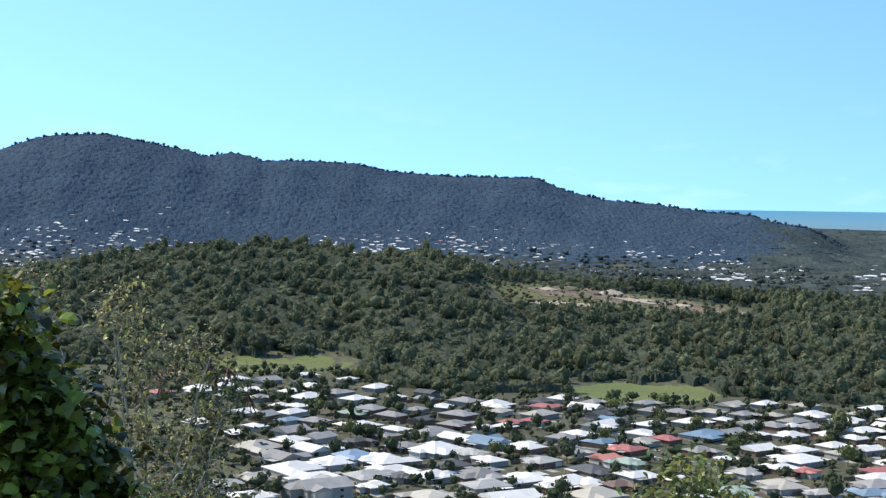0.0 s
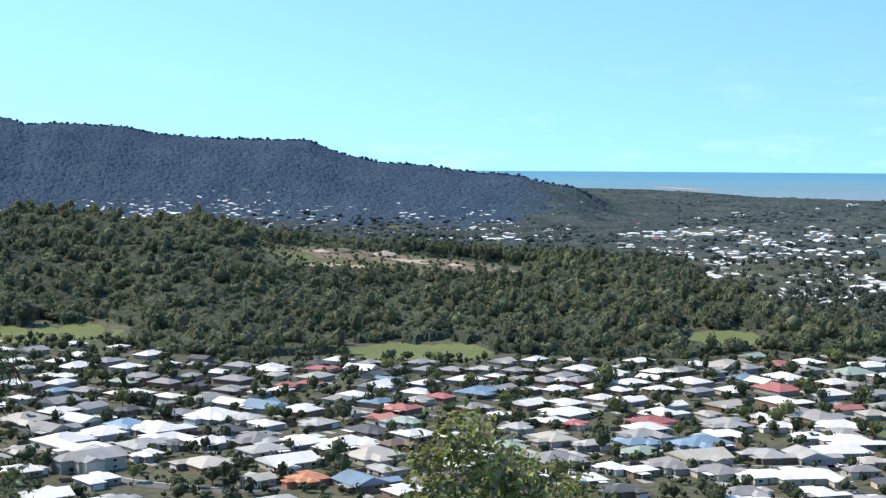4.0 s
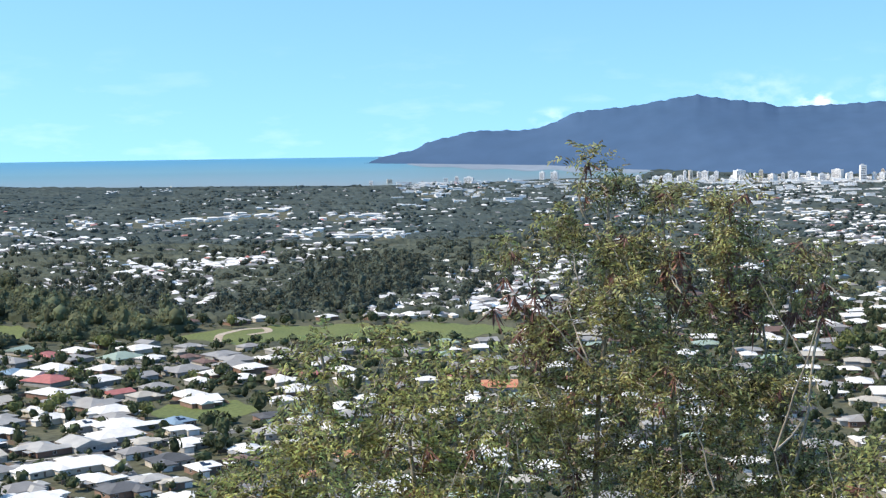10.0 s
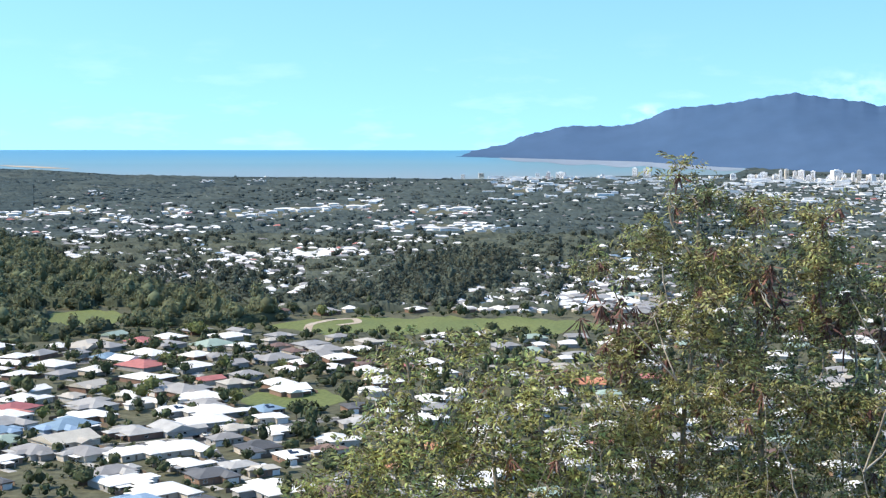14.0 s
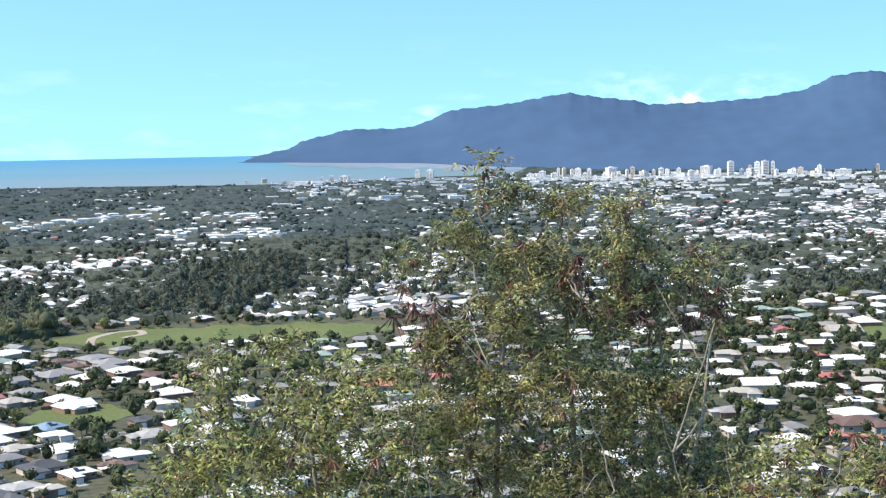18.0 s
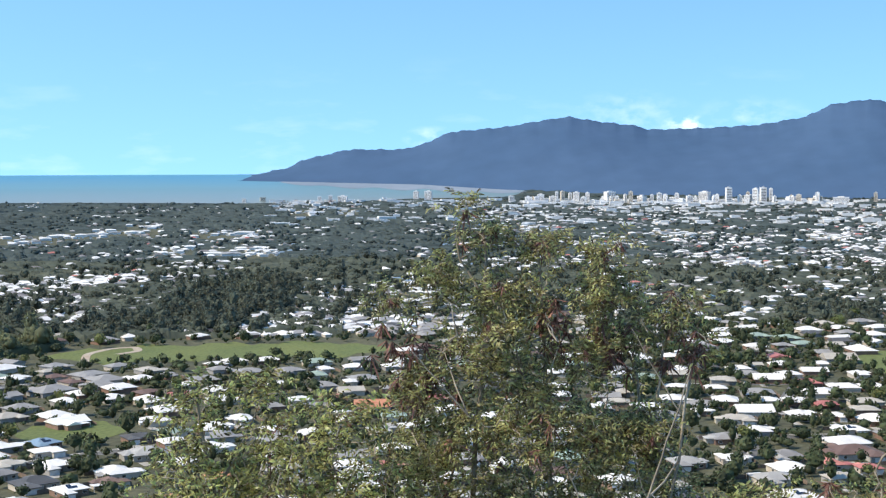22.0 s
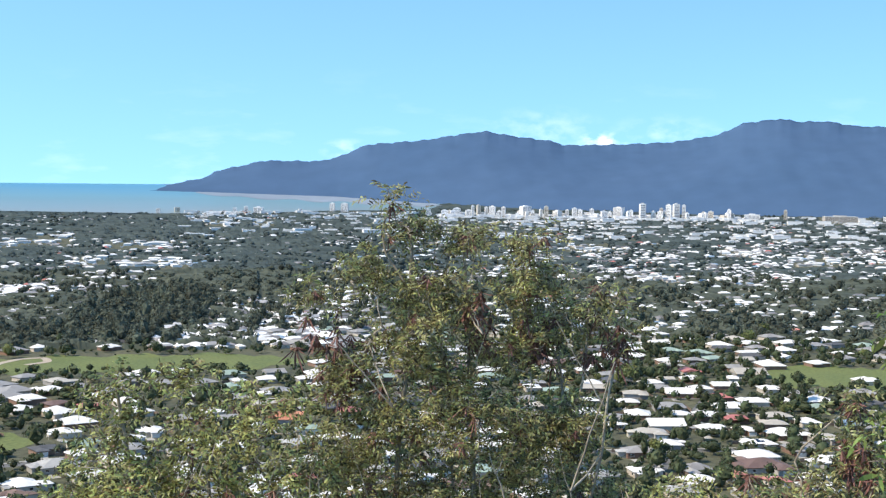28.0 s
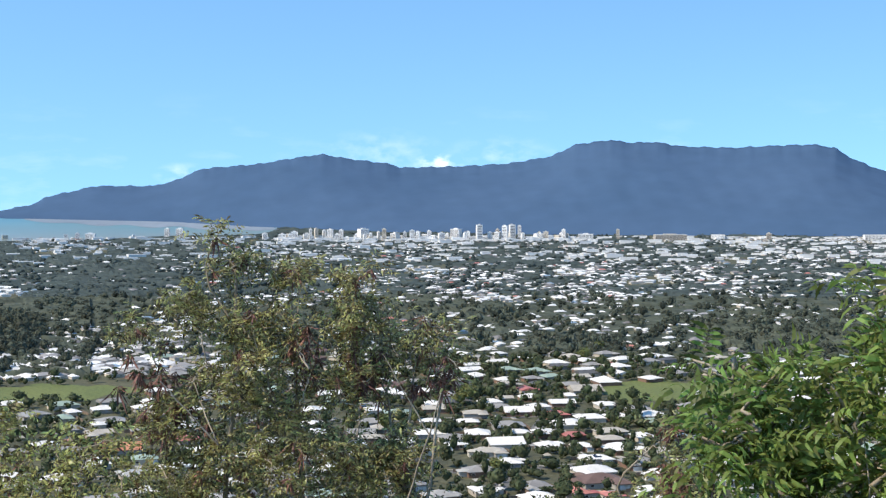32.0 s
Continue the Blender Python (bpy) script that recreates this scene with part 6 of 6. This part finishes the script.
def leaves(rng, spots, size, slim, droop=0.25, way=None, face=None):
    """Pointed, slightly cupped leaves, four triangles each; way and face: where they point and look, if not anywhere."""
    n = len(spots)
    d = rng.normal(size=(n, 3)) if way is None else way
    if way is None:
        d[:, 2] = d[:, 2] * 0.6 - droop
    d /= np.linalg.norm(d, axis=1)[:, None]
    s = np.cross(d, rng.normal(size=(n, 3)) + np.array([0, 0, 1.9]) if face is None else face)
    s /= np.linalg.norm(s, axis=1)[:, None] + 1e-9
    up = np.cross(s, d)
    ln = (size * (0.6 + 0.8 * rng.random(n)))[:, None]
    steps = ((0, 0), (0.3, 0.85), (0.65, 0.8), (1, 0), (0.65, -0.8), (0.3, -0.85))
    v = np.stack([spots + d * ln * a + s * ln * slim * b + up * ln * 0.16 * (abs(b) - a * a) for a, b in steps], 1).reshape(-1, 3)
    q = (np.arange(n) * 6)[:, None]
    return v, np.concatenate([q + np.array([k]) for k in ((0, 1, 5), (1, 2, 4), (1, 4, 5), (2, 3, 4))])


def fronds(rng, at, out, long, pairs):
    """Feathered leaves: pairs of leaflets along a drooping stalk. Gives the leaflets' places, ways and faces."""
    n = len(at)
    d = out + rng.normal(size=(n, 3)) * 0.75
    d[:, 2] += 0.1
    d /= np.linalg.norm(d, axis=1)[:, None]
    side = np.cross(d, np.array([0, 0, 1.0]) + rng.normal(size=(n, 3)) * 0.55)
    side /= np.linalg.norm(side, axis=1)[:, None] + 1e-9
    up = np.cross(side, d)
    ln = (long * (0.6 + 0.7 * rng.random(n)))[:, None]
    spots, ways, faces = [], [], []
    for k in range(pairs):
        q = (k + 0.7) / pairs
        for sign in (-1, 1):
            spots.append(at + d * ln * q - np.array([0, 0, 0.4]) * ln * q * q)
            ways.append(d * (0.35 + 0.4 * q) + side * sign - np.array([0, 0, 0.3]) + rng.normal(size=(n, 3)) * 0.22)
            faces.append(up + rng.normal(size=(n, 3)) * 0.3)
    return np.concatenate(spots), np.concatenate(ways), np.concatenate(faces)


def grow(name, label, lobes, dist, root, seed, leaf, leaf_size=0.064, slim=0.28, twigs=330, per=38, spread=0.2, pods=0, trunk=0.055, bark=TWIG, eye=(0.0, 0.0), hung=(), whips=(), pairs=0, frond=0.19):
    """A shrub or small tree whose crown fills the lobes (bearing, elevation, half width, half height in degrees)."""
    rng = np.random.default_rng(seed)
    centre = [(spot(a, dist)[0] + eye[0], spot(a, dist)[1] + eye[1], EYE + dist * math.tan(radians(e))) for a, e, _, _ in lobes]
    rad = [(dist * radians(w), dist * radians(h)) for _, _, w, h in lobes]
    area = np.array([w * h for w, h in rad])
    count = np.maximum(6, (twigs * area / area.sum()).astype(int))
    rx, ry = spot(root, dist)[0] + eye[0], spot(root, dist)[1] + eye[1]
    gz = float(height(math.degrees(math.atan2(rx, ry)), math.hypot(rx, ry)))
    base = np.array([rx, ry, gz - 0.15])
    targets = []
    for c, (w, h), k in zip(centre, rad, count):
        u = rng.normal(size=(k, 3))
        u /= np.linalg.norm(u, axis=1)[:, None]
        u *= (rng.random(k) ** 0.45)[:, None]
        targets.append(np.array(c) + u * np.array([w, w, h]))
    targets = np.concatenate(targets)
    bear = np.degrees(np.arctan2(targets[:, 0], targets[:, 1]))
    floor_z = height(bear, np.hypot(targets[:, 0], targets[:, 1])) + 0.15
    targets[:, 2] = np.maximum(targets[:, 2], floor_z)
    order = np.argsort(np.linalg.norm(targets - base, axis=1))
    targets = targets[order]
    nodes = [base]
    # a few leading stems first
    paths, tips = [], []
    lead = np.argsort([-(t[2]) for t in centre])[:3]
    for li in sorted(range(len(centre)), key=lambda k: (k not in lead, centre[k][2])):
        c = np.array(centre[li])
        steps = 9
        s = np.linspace(0, 1, steps)[:, None]
        bow = np.array([rng.normal() * 0.12, rng.normal() * 0.12, 0])
        start = base + np.array([rng.normal() * 0.25, rng.normal() * 0.25, 0])
        if li not in lead or len(nodes) > 12:
            near = np.array(nodes)
            gap = near - c
            start = near[int(np.argmin(np.linalg.norm(gap[:, :2], axis=1) * 0.8 + np.abs(gap[:, 2] + 1.0) + (gap[:, 2] > -0.3) * 9))]
        p = start + (c - start) * np.concatenate([s ** 1.25, s ** 1.25, s ** 0.8], 1) + bow * np.sin(s * np.pi) + rng.normal(size=(steps, 3)) * 0.025 * np.sin(s * np.pi)
        thick = trunk * (1.0 if start[2] < base[2] + 0.3 else 0.3)
        paths.append((p, thick, thick * 0.3))
        nodes += list(p[2:])
    nodes = np.array(nodes)
    # bare pale branches that show in front of the leaves
    for a0, e0, a1, e1, thick in whips:
        thick *= 0.6
        ends = [np.array([spot(a, dist - 0.9)[0] + eye[0], spot(a, dist - 0.9)[1] + eye[1], EYE + (dist - 0.9) * math.tan(radians(e))]) for a, e in ((a0, e0), (a1, e1))]
        s = np.linspace(0, 1, 8)[:, None]
        p = ends[0] + (ends[1] - ends[0]) * s + rng.normal(size=(8, 3)) * 0.012 * np.sin(s * np.pi)
        root_at = nodes[int(np.argmin(np.linalg.norm(nodes - ends[0], axis=1)))]
        if thick < 0.006:
            root_at = ends[0] + (ends[0] - ends[1]) * 0.15
            root_at[2] = float(height(math.degrees(math.atan2(root_at[0], root_at[1])), math.hypot(root_at[0], root_at[1]))) - 0.1
        paths.append((np.array([root_at, (root_at + ends[0]) / 2 + np.array([0, 0, -0.04]), ends[0]]), thick * 0.5, thick))
        paths.append((p, thick, thick * 0.45))
        nodes = np.concatenate([nodes, p[5:]])
    for t in targets:
        gap = nodes - t
        cost = np.linalg.norm(gap, axis=1) + np.maximum(gap[:, 2], 0) * 1.5
        o = nodes[int(np.argmin(cost))]
        s = np.linspace(0, 1, 4)[:, None]
        p = o + (t - o) * s + rng.normal(size=(4, 3)) * 0.025 * np.sin(s * np.pi)
        far = float(np.linalg.norm(t - o))
        paths.append((p, 0.006 + 0.011 * min(far, 1.0), 0.003))
        nodes = np.concatenate([nodes, p[1:]])
        tips.append((o, t))
    thing = new(name)
    thing.location = base
    tagged(thing, label, "tree" if "tree" in name else "shrub")
    v, f = tubes(paths)
    st = new("stem", mesh_of("stem", v - base, f, bark, True))
    st.parent = thing
    # leaves crowd towards the twig ends
    o, t = np.array([q[0] for q in tips]), np.array([q[1] for q in tips])
    if pairs:
        per = max(2, per // (2 * pairs))
    s = 0.35 + 0.75 * rng.random((len(t), per, 1))
    full = (rng.random((len(t), 1)) ** 0.7 * 1.2) > rng.random((len(t), per)) * 0.9
    at = (o[:, None] + (t - o)[:, None] * s) + rng.normal(size=(len(t), per, 3)) * spread * np.array([1, 1, 0.75])
    if pairs:
        out = np.repeat((t - o)[:, None], per, 1)[full]
        at, way, face = fronds(rng, at[full], out / (np.linalg.norm(out, axis=1)[:, None] + 1e-6), frond, pairs)
        v, f = leaves(rng, at, leaf_size, slim, way=way, face=face)
    else:
        v, f = leaves(rng, at[full], leaf_size, slim)
    fo = new("foliage", mesh_of("foliage", v - base, f, leaf))
    tagged(fo, kind="stuff").parent = thing
    if pods:
        seats = [t[k] for k in rng.integers(0, len(t), pods)]
        for a, e, wide, many in hung:
            c = np.array([spot(a, dist)[0] + eye[0], spot(a, dist)[1] + eye[1], EYE + dist * math.tan(radians(e))])
            seats += list(c + rng.normal(size=(many, 3)) * dist * radians(wide) * np.array([0.6, 0.6, 0.6]))
        for seat in seats:
            many = int(12 + 12 * rng.random())
            d = np.array([0, 0, -0.8]) + rng.normal(size=(many, 3)) * 0.6
            side = np.cross(d, rng.normal(size=(many, 3)))
            side /= np.linalg.norm(side, axis=1)[:, None]
            ln = (0.06 + 0.075 * rng.random(many))[:, None]
            v = np.stack([side * 0.009 + d * ln * 0.55, d * ln, -side * 0.009 + d * ln * 0.55], 1).reshape(-1, 3)
            q = (1 + np.arange(many) * 3)[:, None]
            f = np.concatenate([np.hstack([0 * q, q, q + 2]), np.hstack([q, q + 1, q + 2])])
            po = new("seed_head", mesh_of("seed_head", np.concatenate([[[0.0, 0.0, 0.02]], v]), f, POD))
            po.location, po.parent = seat - base, thing
    return thing


def upright(az0, az1, count, low, high):
    """Thin, nearly upright pale stems between two bearings."""
    r = np.random.default_rng(int(az0 * 10))
    return [(a + float(r.normal()) * 0.2, low + float(r.random()), a + float(r.normal()) * 1.3, high - 2.2 * float(r.random()), 0.008) for a in np.linspace(az0, az1, count)]


BIG = [(46.2, -0.7, 0.5, 0.7), (46.9, -1.9, 1.2, 0.8), (49.0, -2.4, 1.5, 0.8), (51.5, -2.6, 1.1, 0.7), (52.6, -4.0, 0.9, 0.8), (44.8, -3.9, 1.6, 1.1), (48.0, -4.3, 2.1, 1.3), (51.4, -4.6, 1.5, 1.2), (43.0, -4.6, 1.2, 0.8), (47.5, -6.6, 3.0, 1.7), (51.8, -6.6, 1.8, 1.5), (44.4, -8.0, 1.7, 1.2), (48.8, -9.6, 4.2, 1.9), (44.8, -11.0, 3.0, 2.0), (52.6, -10.6, 2.3, 2.0), (49.0, -13.6, 4.6, 2.3), (54.6, -13.6, 2.4, 2.2)]
grow("wild_tamarind_tree", "slender wild tamarind tree with olive leaflets and brown pods", BIG, 14.0, 47.5, 201, LEAF_OLIVE, leaf_size=0.056, slim=0.16, twigs=900, per=84, spread=0.07, pairs=5, pods=95, trunk=0.05, hung=[(43.3, -6.2, 0.95, 13), (43.8, -8.2, 0.8, 8), (44.9, -7.9, 0.5, 6), (49.5, -5.3, 0.9, 12), (50.2, -6.3, 0.8, 10), (52.4, -6.6, 0.6, 10)], whips=[(46.2, -9.2, 43.9, -6.6, 0.016), (49.9, -6.2, 49.4, -5.0, 0.014), (51.2, -14.0, 50.2, -11.0, 0.018)] + upright(45.5, 54.0, 3, -14.5, -8.5))
grow("wild_tamarind_tree", "thin pale branch of tamarind with hanging brown pods", [(54.9, -4.7, 0.9, 0.7), (55.4, -6.2, 0.8, 0.8), (54.2, -5.4, 1.2, 0.8), (53.6, -9.8, 0.8, 2.0)], 14.0, 52.6, 202, LEAF_OLIVE, leaf_size=0.07, slim=0.13, twigs=110, per=24, spread=0.1, pairs=4, pods=12, trunk=0.035, hung=[(55.4, -6.7, 0.35, 9), (54.3, -7.0, 0.4, 4)], whips=[(53.6, -12.4, 55.3, -7.2, 0.021), (54.9, -9.0, 52.9, -5.6, 0.013)])
grow("thicket_shrub", "spreading olive-green tamarind thicket on the slope", [(40.8, -9.6, 2.2, 1.2), (38.6, -11.0, 2.6, 1.7), (41.8, -13.2, 3.2, 2.5), (38.8, -14.6, 3.4, 2.0), (43.0, -16.0, 4.0, 2.0)], 13.0, 40.5, 203, LEAF_OLIVE_LIT, leaf_size=0.06, slim=0.17, twigs=367, per=56, spread=0.08, pairs=5, pods=16, whips=upright(36.8, 43.5, 5, -15.5, -10.2))
grow("thicket_shrub", "sparse leafy sprigs rising from the thicket", [(35.0, -8.3, 1.6, 0.7), (37.8, -8.3, 1.4, 0.8), (34.6, -10.4, 1.3, 1.2), (36.6, -12.2, 2.0, 1.8)], 13.5, 36.2, 204, LEAF_OLIVE_LIT, leaf_size=0.06, slim=0.17, twigs=132, per=43, spread=0.08, pairs=5)
grow("thicket_shrub", "dense olive-green shrub on the slope", [(34.2, -12.6, 1.8, 1.5), (32.0, -14.2, 2.0, 1.4), (35.5, -15.0, 2.6, 1.8), (30.4, -16.2, 2.4, 1.4), (27.0, -17.8, 2.6, 1.2)], 12.0, 32.5, 205, LEAF_OLIVE_LIT, leaf_size=0.06, slim=0.17, twigs=295, per=56, spread=0.08, pairs=5, whips=upright(31.0, 36.0, 3, -15.5, -12.4))
grow("thicket_shrub", "tamarind shrub with reddish-brown seed pods", [(58.0, -12.9, 2.0, 1.6), (61.2, -12.4, 1.6, 1.4), (56.5, -15.0, 3.0, 2.0), (60.5, -15.4, 3.0, 2.0)], 13.0, 58.5, 206, LEAF_OLIVE_LIT, leaf_size=0.06, slim=0.17, twigs=173, per=45, spread=0.08, pairs=5, pods=26, whips=upright(56.0, 61.5, 4, -15.0, -11.8))
grow("thicket_shrub", "tamarind shrub hung with clusters of dark red pods", [(64.7, -8.7, 0.8, 0.8), (65.2, -10.4, 1.3, 1.4), (63.2, -12.0, 1.4, 1.4), (66.0, -13.4, 2.4, 2.0), (69.5, -13.2, 2.2, 1.8)], 12.0, 65.5, 207, LEAF_OLIVE, leaf_size=0.06, slim=0.17, twigs=183, per=43, spread=0.08, pairs=5, pods=24, hung=[(64.9, -10.6, 0.6, 16), (63.0, -12.4, 0.6, 8)])
grow("green_tree", "bright fresh green feathery-leaved tree close to the lookout", [(66.3, -5.2, 1.3, 0.8), (66.6, -7.6, 1.9, 1.8), (68.6, -9.4, 2.4, 1.8), (71.0, -5.6, 1.7, 1.3), (72.3, -2.4, 1.2, 1.1), (73.6, -5.0, 2.0, 2.2), (72.2, -9.4, 2.4, 2.2), (70.0, -11.6, 2.4, 1.2), (76.0, -3.0, 2.6, 3.0)], 3.4, 74.5, 208, LEAF_BRIGHT, eye=(0.2, -0.2), leaf_size=0.042, slim=0.13, twigs=230, per=64, spread=0.05, trunk=0.012, pairs=7, frond=0.17)
grow("dark_leafy_tree", "dark glossy broad-leaved tree beside the lookout", [(-17.6, -4.6, 0.9, 0.9), (-17.3, -6.5, 1.0, 1.2), (-16.5, -8.7, 1.9, 1.5), (-15.5, -10.7, 1.8, 1.8), (-17.6, -12.4, 3.3, 2.6), (-14.5, -12.7, 1.6, 1.4)], 9.0, -17.5, 209, LEAF_DARK, eye=(0.35, -0.35), leaf_size=0.098, slim=0.36, twigs=340, per=30, spread=0.15, trunk=0.06, bark=BARK)
grow("spindly_tree", "thin half-bare tree with sparse olive and brown leaves", [(-16.2, -3.3, 1.2, 0.6), (-13.2, -4.3, 1.0, 1.1), (-12.0, -6.6, 1.8, 1.4), (-9.8, -6.6, 1.3, 1.4), (-8.7, -8.2, 0.9, 1.4), (-13.6, -9.4, 1.6, 1.8), (-10.8, -9.8, 2.4, 2.0), (-9.8, -12.4, 2.6, 1.6), (-13.0, -12.8, 2.6, 1.8)], 12.5, -12.2, 210, LEAF_DRY, eye=(0.35, -0.35), leaf_size=0.055, slim=0.22, twigs=340, per=24, spread=0.1, pods=24, trunk=0.024, whips=[(-12.6, -11.0, -13.3, -5.0, 0.014), (-11.0, -11.5, -9.4, -6.4, 0.014), (-10.0, -12.0, -8.9, -8.8, 0.012), (-14.0, -10.5, -15.9, -4.0, 0.012)])
grow("leafy_shrub", "olive-green leafy shrub in front of the estate", [(10.4, -11.0, 1.1, 1.4), (9.0, -12.4, 1.2, 1.2), (11.9, -12.0, 1.0, 1.3), (10.3, -14.2, 2.4, 1.8)], 12.0, 10.3, 211, LEAF_GOLD, eye=(0.35, -0.35), leaf_size=0.075, twigs=105, per=24, spread=0.12)
grow("leafy_shrub", "dense fresh green leafy shrub low on the slope", [(13.9, -12.8, 1.1, 1.4), (16.2, -13.6, 1.5, 1.0), (15.0, -14.8, 1.8, 1.6), (18.2, -15.2, 1.5, 1.2), (17.4, -16.4, 2.4, 1.6), (13.0, -15.6, 2.2, 1.8), (20.0, -18.0, 2.4, 1.2)], 12.0, 15.4, 212, LEAF_GOLD, leaf_size=0.062, slim=0.22, twigs=160, per=50, spread=0.1)
